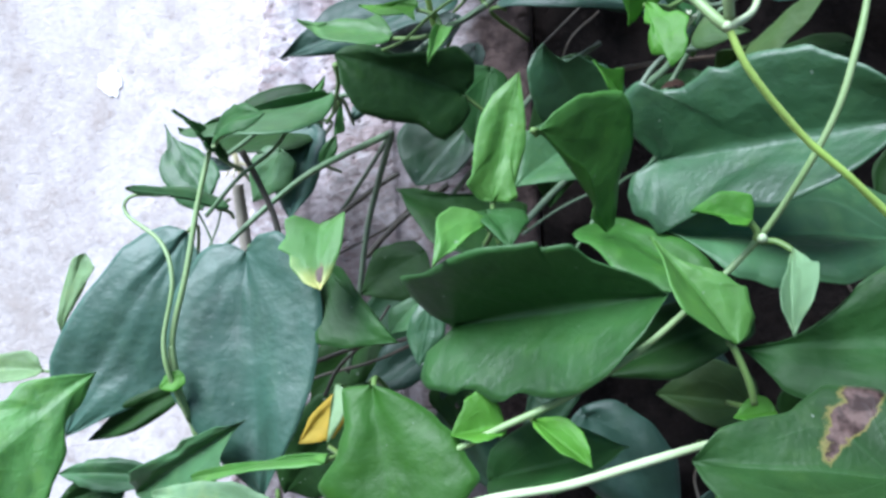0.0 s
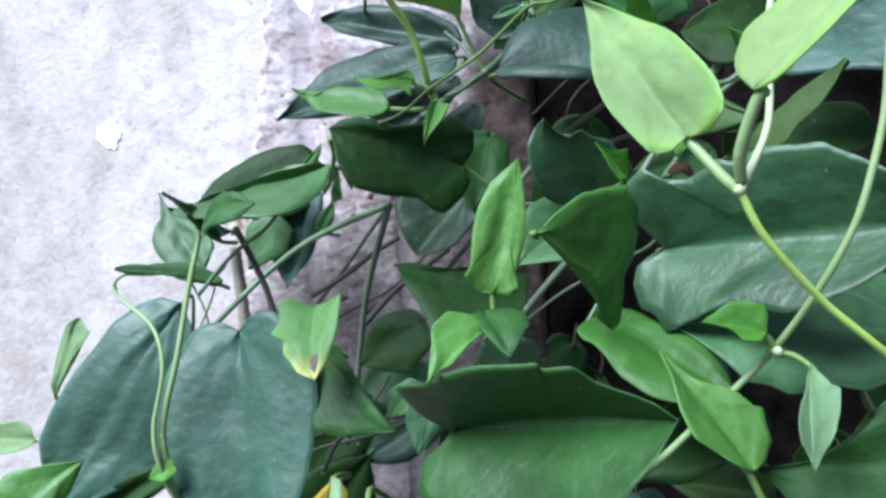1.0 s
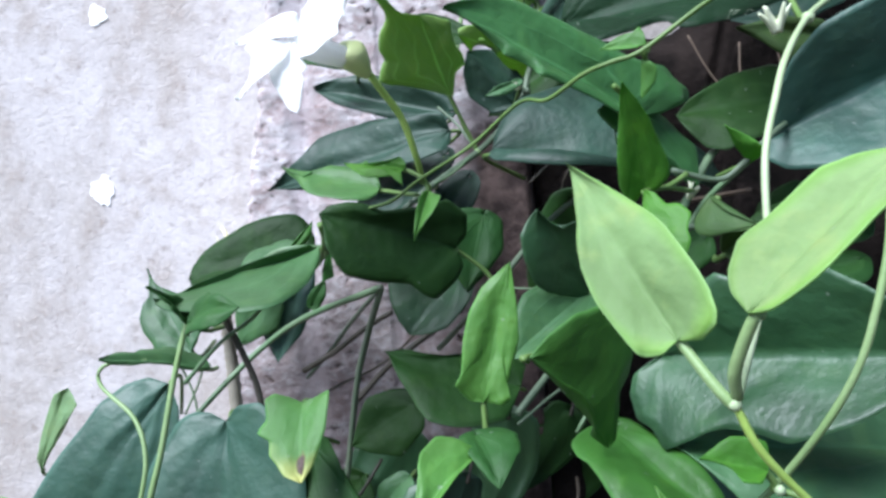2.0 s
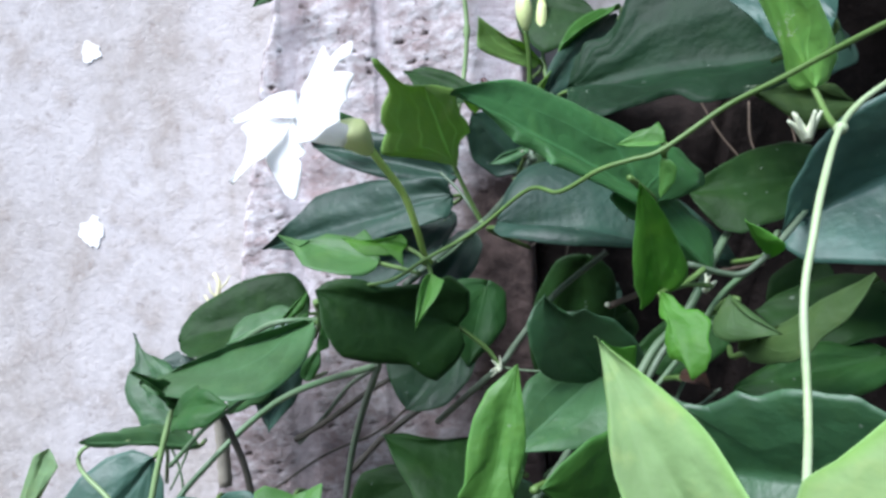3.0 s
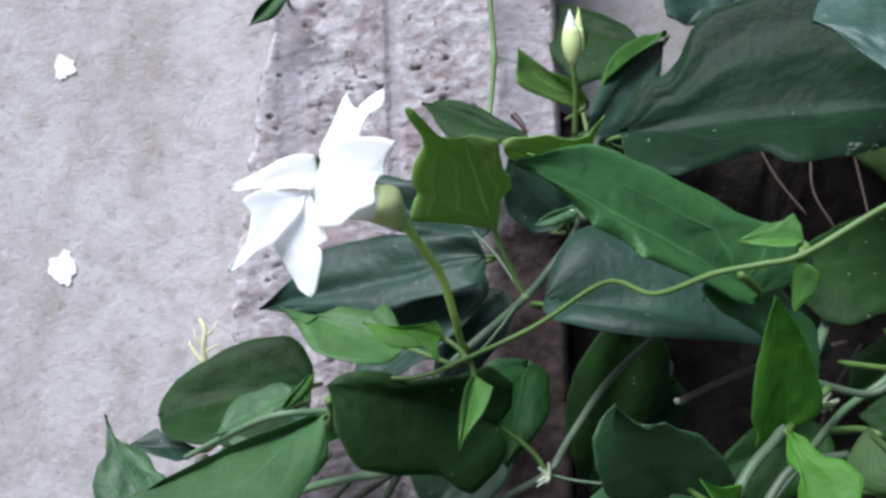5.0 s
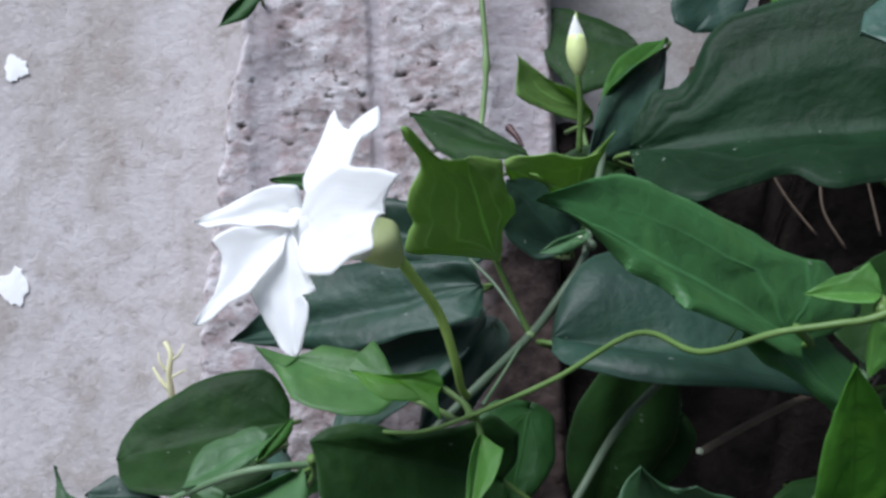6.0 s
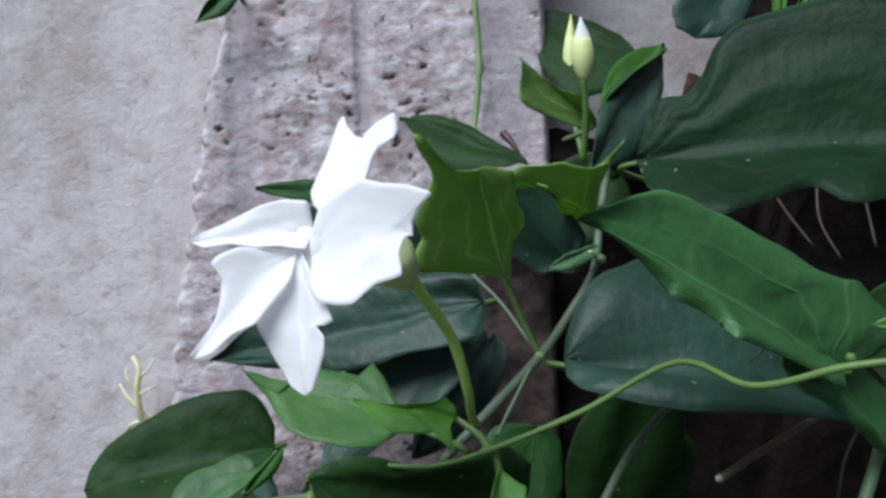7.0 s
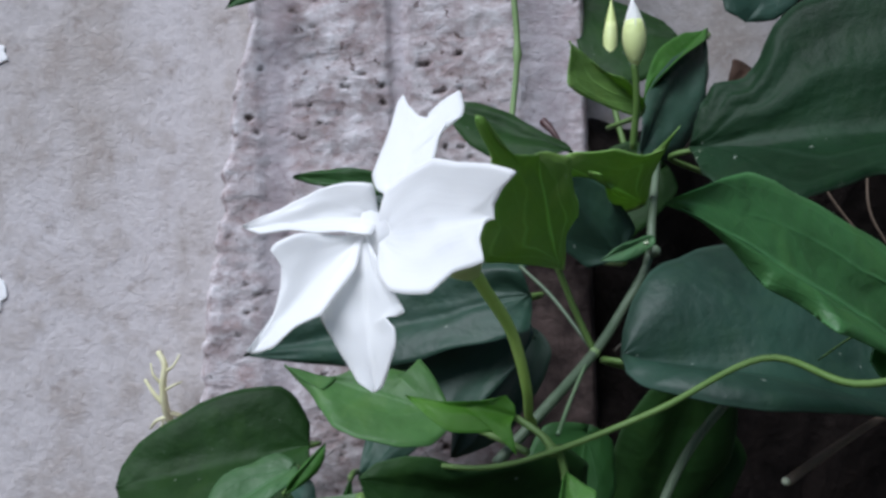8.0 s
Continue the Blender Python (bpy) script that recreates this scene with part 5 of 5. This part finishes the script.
stem(tangled_vine, "dark", 0.00114, 0.00104, (-0.0729, 0.25, 1.2379), (-0.0695, 0.25, 1.231), (-0.0661, 0.25, 1.2233), (-0.0628, 0.25, 1.2146), (-0.0607, 0.25, 1.2032))
stem(tangled_vine, "peel", 0.0024, 0.0027, (-0.1044, 0.33, 1.2313), (-0.1034, 0.33, 1.2185), (-0.1024, 0.33, 1.2056), (-0.1016, 0.33, 1.1852), nodes=0.16, every=2)
stem(tangled_vine, "dull", 0.00073, 0.00062, (-0.0871, 0.25, 1.2159), (-0.0737, 0.248, 1.2286), (-0.0609, 0.246, 1.2369), (-0.0554, 0.248, 1.2443))
stem(tangled_vine, "dark", 0.00125, 0.00114, (-0.0646, 0.31, 1.2088), (-0.0509, 0.31, 1.2163), (-0.0359, 0.31, 1.2261), (-0.0261, 0.31, 1.2314))
stem(tangled_vine, "dark", 0.00135, 0.00125, (-0.0426, 0.31, 1.1959), (-0.0275, 0.31, 1.2104), (-0.0054, 0.31, 1.2255))
stem(tangled_vine, "green", 0.00114, 0.00062, (-0.0384, 0.25, 1.2656), (-0.0389, 0.256, 1.2605), (-0.0444, 0.27, 1.2526))
stem(tangled_vine, "dark", 0.00062, 0.00052, (-0.0135, 0.31, 1.2251), (-0.0328, 0.32, 1.209), (-0.0586, 0.33, 1.197), (-0.0863, 0.33, 1.1798))
stem(tangled_vine, "dull", 0.00042, 0.00042, (-0.1038, 0.28, 1.2207), (-0.0979, 0.28, 1.206), (-0.0966, 0.28, 1.1903))
stem(tangled_vine, "dull", 0.00042, 0.00042, (-0.0922, 0.28, 1.2235), (-0.0952, 0.28, 1.2125), (-0.1018, 0.28, 1.1994))
stem(tangled_vine, "dark", 0.00073, 0.00062, (-0.0182, 0.28, 1.1638), (-0.0382, 0.29, 1.1546), (-0.062, 0.3, 1.1474), (-0.0745, 0.3, 1.1417))
stem(old_vine, "grey", 0.00109, 0.00109, (0.0581, 0.295, 1.2772), (0.0385, 0.283, 1.2638), (0.024, 0.271, 1.2488), (0.0174, 0.266, 1.2412), (0.0045, 0.285, 1.228), (-0.0068, 0.3, 1.2166))
stem(old_vine, "dull", 0.00036, 0.00036, (0.0174, 0.266, 1.2412), (0.025, 0.262, 1.2404), (0.0352, 0.26, 1.2398))
stem(flowering_vine, "stalk", 0.00125, 0.00090, (-0.0177, 0.236, 1.3108), (-0.0143, 0.239, 1.3056), (-0.0088, 0.245, 1.2967), (-0.0057, 0.25, 1.2857), (-0.0046, 0.256, 1.2790), (-0.0030, 0.2612, 1.2760))
stem(flowering_vine, "grey", 0.0012, 0.00109, (-0.0115, 0.257, 1.269), (-0.0023, 0.262, 1.2766), (0.0136, 0.274, 1.2887), (0.0224, 0.281, 1.2977), (0.0308, 0.287, 1.3087), (0.0344, 0.293, 1.3208), (0.0422, 0.31, 1.34))
stem(flowering_vine, "grey", 0.00047, 0.00047, (0.0136, 0.274, 1.2887), (0.0064, 0.284, 1.3009), (-0.0007, 0.29, 1.309))
stem(flowering_vine, "dull", 0.00042, 0.00042, (0.0001, 0.25, 1.2762), (0.0054, 0.262, 1.2807), (0.012, 0.273, 1.2878))
stem(flowering_vine, "green", 0.00099, 0.00094, (0.034, 0.306, 1.3404), (0.034, 0.301, 1.3525), (0.0329, 0.298, 1.3622))
stem(flowering_vine, "green", 0.00104, 0.00094, (0.0467, 0.355, 1.3466), (0.0445, 0.36, 1.3641), (0.044, 0.362, 1.3782))
stem(flowering_vine, "shoot", 0.00109, 0.00109, (0.0079, 0.352, 1.4301), (0.0088, 0.353, 1.4061), (0.0097, 0.354, 1.3819), (0.0068, 0.354, 1.3576), (0.0034, 0.34, 1.3379), steps=7, nodes=0.6, every=14)
stem(climbing_vine, "dull", 0.00125, 0.00125, (0.1031, 0.285, 1.2947), (0.0931, 0.265, 1.2834), (0.0866, 0.255, 1.2776), (0.0722, 0.245, 1.2577), (0.0612, 0.24, 1.2478), (0.0502, 0.235, 1.2308), (0.0437, 0.235, 1.2174))
stem(climbing_vine, "grey", 0.00083, 0.00083, (0.0676, 0.222, 1.2724), (0.0802, 0.223, 1.2691), (0.0868, 0.222, 1.2731), (0.0957, 0.226, 1.2805), (0.113, 0.25, 1.2896))
stem(climbing_vine, "dull", 0.00088, 0.00078, (0.1016, 0.25, 1.2804), (0.0885, 0.228, 1.2728), (0.0782, 0.23, 1.2636), (0.0689, 0.235, 1.2484), (0.0563, 0.235, 1.2337))
stem(climbing_vine, "grey", 0.00047, 0.00047, (0.0606, 0.225, 1.2383), (0.0666, 0.22, 1.2359), (0.0719, 0.215, 1.2411))
stem(climbing_vine, "grey", 0.00104, 0.00094, (0.0217, 0.222, 1.2077), (0.0302, 0.23, 1.2159), (0.041, 0.245, 1.2251), (0.0502, 0.255, 1.2349))
stem(climbing_vine, "grey", 0.00042, 0.00042, (0.0215, 0.22, 1.2052), (0.0334, 0.228, 1.2123), (0.0466, 0.235, 1.2179))
stem(climbing_vine, "grey", 0.00094, 0.00083, (0.0493, 0.23, 1.2184), (0.053, 0.222, 1.2292), (0.0542, 0.22, 1.2408), (0.064, 0.222, 1.2544), (0.0754, 0.222, 1.257))
stem(climbing_vine, "dull", 0.00057, 0.00052, (0.0382, 0.23, 1.1998), (0.0528, 0.24, 1.2187), (0.0659, 0.25, 1.2259), (0.0783, 0.26, 1.2435))
stem(old_vine, "brown", 0.00083, 0.00104, (0.1152, 0.3, 1.2706), (0.0911, 0.29, 1.2677), (0.0672, 0.275, 1.2633), (0.054, 0.268, 1.2594))
stem(old_vine, "dark", 0.00062, 0.00052, (0.1355, 0.33, 1.2663), (0.1231, 0.33, 1.2466), (0.1185, 0.33, 1.2286))
stem(old_vine, "brown", 0.00042, 0.00042, (0.145, 0.36, 1.3739), (0.1526, 0.36, 1.3334), (0.1563, 0.36, 1.3133))
stem(old_vine, "brown", 0.00042, 0.00042, (0.1121, 0.36, 1.3481), (0.121, 0.36, 1.33), (0.1323, 0.36, 1.3144))
stem(old_vine, "brown", 0.00042, 0.00042, (0.135, 0.36, 1.3431), (0.1352, 0.36, 1.3243), (0.1429, 0.36, 1.3089))
stem(old_vine, "dark", 0.00052, 0.00042, (0.0638, 0.33, 1.2993), (0.0472, 0.32, 1.2807), (0.0483, 0.3500, 1.2503))
stem(old_vine, "dark", 0.00052, 0.00042, (0.0565, 0.33, 1.3023), (0.0436, 0.33, 1.2908), (0.0332, 0.33, 1.2815))

# filler leaves added deep in the tangle, close to the stone, darkening its gaps
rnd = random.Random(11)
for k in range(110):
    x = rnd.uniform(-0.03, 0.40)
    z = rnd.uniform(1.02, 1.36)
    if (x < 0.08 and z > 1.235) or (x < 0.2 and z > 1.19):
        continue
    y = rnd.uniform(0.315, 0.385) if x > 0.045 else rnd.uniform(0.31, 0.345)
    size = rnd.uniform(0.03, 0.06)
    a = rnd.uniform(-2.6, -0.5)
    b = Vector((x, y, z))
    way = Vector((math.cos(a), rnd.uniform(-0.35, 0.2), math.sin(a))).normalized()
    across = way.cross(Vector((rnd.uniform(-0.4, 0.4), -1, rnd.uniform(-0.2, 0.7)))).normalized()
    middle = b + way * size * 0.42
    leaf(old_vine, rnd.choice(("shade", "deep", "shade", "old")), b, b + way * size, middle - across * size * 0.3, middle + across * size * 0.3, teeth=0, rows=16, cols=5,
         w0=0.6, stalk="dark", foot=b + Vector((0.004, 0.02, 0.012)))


# the same vine, unseen above and to the right, added to block sky light
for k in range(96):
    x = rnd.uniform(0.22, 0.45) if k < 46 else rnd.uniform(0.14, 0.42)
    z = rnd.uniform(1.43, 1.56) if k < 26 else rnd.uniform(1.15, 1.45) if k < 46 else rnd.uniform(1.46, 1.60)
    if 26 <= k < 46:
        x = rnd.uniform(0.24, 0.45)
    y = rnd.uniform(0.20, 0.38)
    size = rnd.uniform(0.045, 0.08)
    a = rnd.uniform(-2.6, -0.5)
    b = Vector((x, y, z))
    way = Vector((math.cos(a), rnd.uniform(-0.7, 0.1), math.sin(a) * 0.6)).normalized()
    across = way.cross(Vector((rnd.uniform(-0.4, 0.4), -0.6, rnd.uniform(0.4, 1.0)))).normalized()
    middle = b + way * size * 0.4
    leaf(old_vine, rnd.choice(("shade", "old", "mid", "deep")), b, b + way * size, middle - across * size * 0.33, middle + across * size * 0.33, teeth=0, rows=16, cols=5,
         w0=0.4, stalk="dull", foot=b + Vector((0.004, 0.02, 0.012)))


# ---- the flower ----
flower = new("flower")
flower.location = (-0.03, 0.212, 1.314)
hang(flower, flowering_vine)
tagged(flower, "white five-petalled trumpet flower, wide open")


def petal(base, tip, left, right, **shape):
    shape = {"fold": 0.0, "w0": 0.3, "lobe": 0.0, "teeth": 0, "bend": 0.03, "bulge": 0.02, "wave": 0.02, "relief": 0.002, "thick": 0.0003, "rows": 26, "seed": 4, **shape}
    verts, faces, uvs = blade(base, tip, left, right, **shape)
    mesh_object("petal", verts, faces, petal_white, flower, base, uvs)



petal((-0.0313, 0.214, 1.3171), (-0.0518, 0.219, 1.3165), (-0.0355, 0.215, 1.3218), (-0.0323, 0.211, 1.3143), lo=((0.01, 0.87), (0.2, 1), (0.41, 0.91), (0.63, 0.63), (0.85, 0.28)), ro=((0.01, 1), (0.21, 0.78), (0.38, 0.79), (0.6, 0.52), (0.81, 0.57)))
petal((-0.0334, 0.214, 1.3147), (-0.0495, 0.211, 1.2987), (-0.0451, 0.213, 1.3133), (-0.0386, 0.207, 1.3034), wave=0.03, lo=((0.14, 0.42), (0.27, 0.8), (0.41, 1), (0.47, 0.99), (0.48, 0.76), (0.6, 0.42), (0.68, 0.21), (0.84, 0.09)), ro=((0.19, 0.6), (0.43, 0.87), (0.54, 1), (0.69, 0.71), (0.86, 0.63), (0.95, 0.24)))
petal((-0.0334, 0.2135, 1.3151), (-0.0322, 0.208, 1.2932), (-0.0388, 0.21, 1.3031), (-0.0273, 0.205, 1.304), lo=((0.15, 0.43), (0.4, 0.92), (0.54, 1), (0.75, 0.7), (0.93, 0.35)), ro=((0.22, 0.38), (0.33, 0.4), (0.42, 0.65), (0.58, 1), (0.6, 0.76), (0.59, 0.53), (0.67, 0.75), (0.77, 0.72), (0.89, 0.46), (0.98, 0.2)))
petal((-0.0314, 0.2125, 1.3142), (-0.0162, 0.2005, 1.3155), (-0.0241, 0.201, 1.3064), (-0.0226, 0.206, 1.324), bulge=-0.02, wave=0.02, lo=((0.07, 0.39), (0.15, 0.68), (0.31, 0.93), (0.48, 0.99), (0.63, 1), (0.69, 0.86), (0.77, 0.71), (0.92, 0.64), (0.98, 0.59), (0.93, 0.28), (0.95, 0.03)), ro=((0.04, 0.35), (0.12, 0.69), (0.32, 0.87), (0.59, 1), (0.79, 0.84), (1.05, 0.71), (1.22, 0.56), (1.1, 0.4), (1.01, 0.2)))
petal((-0.0287, 0.213, 1.3191), (-0.0236, 0.221, 1.3329), (-0.0186, 0.219, 1.3321), (-0.0324, 0.221, 1.3238), wave=0.02, lo=((0.27, 0.71), (0.54, 0.71), (0.73, 0.65), (0.94, 0.72), (1, 1), (1.14, 0.96), (1.36, 0.62), (1.17, 0.23)), ro=((0.2, 0.68), (0.4, 1), (0.68, 0.99), (1.01, 0.98), (1.3, 1.04), (1.39, 0.95), (1.23, 0.7), (1.06, 0.3)))
tube_line = [(-0.0329, 0.213, 1.3137), (-0.028, 0.219, 1.3128), (-0.021, 0.226, 1.3117), (-0.017, 0.231, 1.3107)]
verts, faces, uvs = tube(tube_line, 0.0042, 0.0026, 12, 6)
mesh_object("tube", verts, faces, petal_white, flower, tube_line[0], uvs, "white flower tube")

calyx_line = spline([(-0.0227, 0.224, 1.3133), (-0.0195, 0.2275, 1.3123), (-0.0167, 0.233, 1.3086)], 5)
verts, faces = turned(calyx_line, [0.0014 + 0.0033 * math.sin(math.pi * min(0.97, 0.25 + 0.72 * k / (len(calyx_line) - 1))) for k in range(len(calyx_line))])
mesh_object("calyx", verts, faces, STEM["calyx"], flower, calyx_line[0], None, "yellow-green calyx")


def bud(foot, top, wide, label, tip=None):
    """A flower bud: swollen green bracts and a pointed white tip."""
    foot, top = Vector(foot), Vector(top)
    line = [foot.lerp(top, k / 12) for k in range(13)]
    ob = new("bud")
    ob.location = foot
    hang(ob, flowering_vine)
    tagged(ob, label)
    swell = [wide * max(0.04, math.sin(math.pi * (0.05 + 0.95 * k / 12) ** 0.85)) for k in range(13)]
    verts, faces = turned(line[:9], [1.03 * r for r in swell[:7]] + [1.01 * swell[7], 0.98 * swell[8]], 12)
    mesh_object("bract", verts, faces, STEM["calyx"], ob, foot)
    verts, faces = turned(line[6:], [0.98 * r for r in swell[6:]], 10)
    mesh_object("bud_tip", verts, faces, tip or petal_white, ob, foot)


bud((0.0332, 0.298, 1.3614), (0.0323, 0.296, 1.379), 0.0031, "green bud with a white tip")
bud((0.0439, 0.362, 1.3772), (0.0454, 0.362, 1.4036), 0.0026, "slim closed green bud", STEM["calyx"])


def wall_patch(at, size, seed):
    """A small irregular white patch on the wall, a little proud of it."""
    ring = []
    for k in range(30):
        a = 2 * math.pi * k / 30
        r = size * (0.86 + 0.42 * noise.noise(Vector((math.cos(a) * 1.3, math.sin(a) * 1.3, seed))) + 0.22 * noise.noise(Vector((math.cos(a) * 4, math.sin(a) * 4, seed + 5))))
        ring.append((r * math.cos(a), r * math.sin(a)))
    verts = [(x * 0.97, 0.0012, z * 0.97) for x, z in ring] + [(x, 0.0022, z) for x, z in ring] + [(0, 0.0009, 0)]
    n = len(ring)
    faces = [(k, (k + 1) % n, n + (k + 1) % n, n + k) for k in range(n)] + [(2 * n, (k + 1) % n, k) for k in range(n)]
    me = bpy.data.meshes.new("wall_patch")
    me.from_pydata(verts, [], faces)
    me.materials.append(patch_white)
    ob = new("wall_patch", me)
    ob.location = at
    tagged(ob, "small white patch on the plaster wall", "patch", "white patches on the wall")


wall_patch((-0.2169, 0.428, 1.3049), 0.0095, 3)
wall_patch((-0.2139, 0.428, 1.4103), 0.0072, 8)


def knob(owner, at, size, look_of="cream"):
    """A swollen joint on a stem."""
    line = [Vector(at) + Vector((0.3, 0, 1)).normalized() * size * (k / 4 - 1) for k in range(9)]
    verts, faces = turned(line, [size * max(0.1, math.sqrt(max(0.0, 1 - (k / 4 - 1) ** 2))) for k in range(9)], 9)
    mesh_object("joint", verts, faces, STEM[look_of], owner, at)


def dry_calyx(owner, at, size, seed):
    """The dry, split remains of a spent flower on its joint."""
    rnd = random.Random(seed)
    at = Vector(at)
    for k in range(5):
        way = Vector((rnd.uniform(-0.7, 0.5), rnd.uniform(-0.6, 0.1), rnd.uniform(-0.2, 1.2))).normalized()
        bow = Vector((rnd.uniform(-1, 1), 0, rnd.uniform(-1, 1))) * 0.2
        verts, faces, uvs = tube([at, at + (way + bow) * size * 0.5, at + way * size], size * 0.19, size * 0.05, 6, 4)
        mesh_object("dry_sepal", verts, faces, STEM["cream"], owner, at, uvs, "dry cream sepal")


knob(flowering_vine, (0.0136, 0.274, 1.2887), 0.0013, "shoot")
knob(old_vine, (0.0174, 0.265, 1.2414), 0.0014, "shoot")
knob(young_vine, (0.0448, 0.106, 1.2344), 0.0008, "pale")
knob(climbing_vine, (0.0709, 0.167, 1.2034), 0.0011, "pale")
knob(flowering_vine, (-0.003, 0.239, 1.2762), 0.0012, "green")
knob(flowering_vine, (0.0568, 0.197, 1.2987), 0.0011, "green")
knob(climbing_vine, (0.0876, 0.18, 1.2986), 0.0014, "pale")
knob(old_vine, (0.0533, 0.267, 1.2599), 0.0009, "cream")
knob(tangled_vine, (-0.0227, 0.266, 1.243), 0.0014, "grey")
knob(flowering_vine, (0.0327, 0.287, 1.3116), 0.0016, "grey")
dry_calyx(climbing_vine, (0.0831, 0.185, 1.2977), 0.0062, 3)
dry_calyx(climbing_vine, (0.0733, 0.228, 1.2651), 0.0045, 5)
dry_calyx(old_vine, (0.0176, 0.264, 1.2408), 0.0042, 9)
dry_calyx(flowering_vine, (0.0305, 0.284, 1.3128), 0.004, 8)
stem(old_vine, "maroon", 0.00156, 0.00062, (0.0162, 0.345, 1.3565), (0.0186, 0.342, 1.3527), (0.0206, 0.34, 1.3485), name='dry_pod', label='dark maroon dry pod')
leaf(old_vine, "brown", (0.0629, 0.215, 1.245), (0.069, 0.213, 1.2416), (0.0639, 0.21, 1.2422), (0.0659, 0.215, 1.2455), teeth=2, bend=0.3)

# ---- a dry sprig at the wall ----
sprig = plant("dry_sprig", (-0.125, 0.418, 1.262), "straw-yellow dry sprig growing out of the wall", "small weeds on the wall")

stem(sprig, "straw", 0.0018, 0.00116, (-0.1359, 0.424, 1.2424), (-0.1368, 0.418, 1.2524), (-0.137, 0.416, 1.2625), (-0.1361, 0.416, 1.271), (-0.1394, 0.418, 1.2765), name='stem')
stem(sprig, "straw", 0.00116, 0.00064, (-0.137, 0.418, 1.2536), (-0.1415, 0.418, 1.2587), (-0.1461, 0.42, 1.2646), name='twig')
stem(sprig, "straw", 0.00129, 0.00077, (-0.1367, 0.419, 1.2502), (-0.1322, 0.421, 1.2486), (-0.1289, 0.424, 1.2453), name='twig')
stem(sprig, "straw", 0.00097, 0.00058, (-0.1367, 0.42, 1.2483), (-0.1416, 0.42, 1.2467), (-0.1453, 0.423, 1.243), name='twig')
leaf(old_vine, "deep", (0.1793, 0.362, 1.3662), (0.1301, 0.362, 1.3539), (0.1582, 0.368, 1.3769), (0.1511, 0.355, 1.3449), teeth=0)
stem(sprig, "straw", 0.00071, 0.00032, (-0.1362, 0.416, 1.2678), (-0.1319, 0.415, 1.271), (-0.1301, 0.417, 1.2753), name='twig')
stem(sprig, "straw", 0.00071, 0.00032, (-0.137, 0.416, 1.2625), (-0.1406, 0.415, 1.2672), (-0.1423, 0.417, 1.2718), name='twig')
stem(sprig, "straw", 0.00064, 0.00032, (-0.1366, 0.416, 1.2601), (-0.1321, 0.415, 1.2625), (-0.1294, 0.417, 1.2635), name='twig')
stem(sprig, "straw", 0.00064, 0.00032, (-0.1371, 0.42, 1.25), (-0.1397, 0.42, 1.2435), (-0.1391, 0.422, 1.238), name='twig')
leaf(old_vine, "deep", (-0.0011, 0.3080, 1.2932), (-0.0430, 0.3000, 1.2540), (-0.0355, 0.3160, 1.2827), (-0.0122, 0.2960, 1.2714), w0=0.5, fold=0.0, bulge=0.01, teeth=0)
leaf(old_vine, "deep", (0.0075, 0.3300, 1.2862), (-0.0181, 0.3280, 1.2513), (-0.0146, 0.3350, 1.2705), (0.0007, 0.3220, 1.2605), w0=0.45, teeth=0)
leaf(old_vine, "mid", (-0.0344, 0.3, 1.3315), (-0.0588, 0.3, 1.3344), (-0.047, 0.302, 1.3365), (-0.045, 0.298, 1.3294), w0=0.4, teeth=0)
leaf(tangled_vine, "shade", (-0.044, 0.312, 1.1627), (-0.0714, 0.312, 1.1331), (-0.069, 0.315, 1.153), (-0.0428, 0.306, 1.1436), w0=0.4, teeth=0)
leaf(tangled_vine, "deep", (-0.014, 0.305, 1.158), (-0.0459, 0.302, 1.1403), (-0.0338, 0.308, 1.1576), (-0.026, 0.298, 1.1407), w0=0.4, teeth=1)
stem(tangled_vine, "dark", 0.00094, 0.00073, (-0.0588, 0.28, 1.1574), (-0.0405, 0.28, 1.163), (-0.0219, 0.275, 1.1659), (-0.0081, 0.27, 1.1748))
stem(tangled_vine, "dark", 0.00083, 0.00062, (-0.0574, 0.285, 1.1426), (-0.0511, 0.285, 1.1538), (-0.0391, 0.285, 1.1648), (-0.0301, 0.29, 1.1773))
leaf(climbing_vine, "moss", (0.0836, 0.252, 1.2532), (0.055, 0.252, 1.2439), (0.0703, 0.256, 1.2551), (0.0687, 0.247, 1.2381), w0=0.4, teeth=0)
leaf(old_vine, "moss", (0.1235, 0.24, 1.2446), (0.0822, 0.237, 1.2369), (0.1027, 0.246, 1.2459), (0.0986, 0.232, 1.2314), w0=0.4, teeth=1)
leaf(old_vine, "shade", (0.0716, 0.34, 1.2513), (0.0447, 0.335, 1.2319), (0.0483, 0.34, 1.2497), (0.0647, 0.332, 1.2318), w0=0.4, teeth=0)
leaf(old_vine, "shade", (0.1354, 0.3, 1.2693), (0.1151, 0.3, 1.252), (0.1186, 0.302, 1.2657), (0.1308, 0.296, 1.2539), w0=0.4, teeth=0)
leaf(twining_vine, "lime", (-0.0906, 0.231, 1.1638), (-0.0977, 0.229, 1.1605), (-0.0953, 0.231, 1.1651), (-0.0927, 0.229, 1.1592), foot=(-0.0935, 0.233, 1.1631), teeth=0, stalk='shoot')
stem(twining_vine, "shoot", 0.00156, 0.00114, (-0.0935, 0.2325, 1.1632), (-0.0938, 0.232, 1.1686), (-0.094, 0.232, 1.1738), name='sheath')
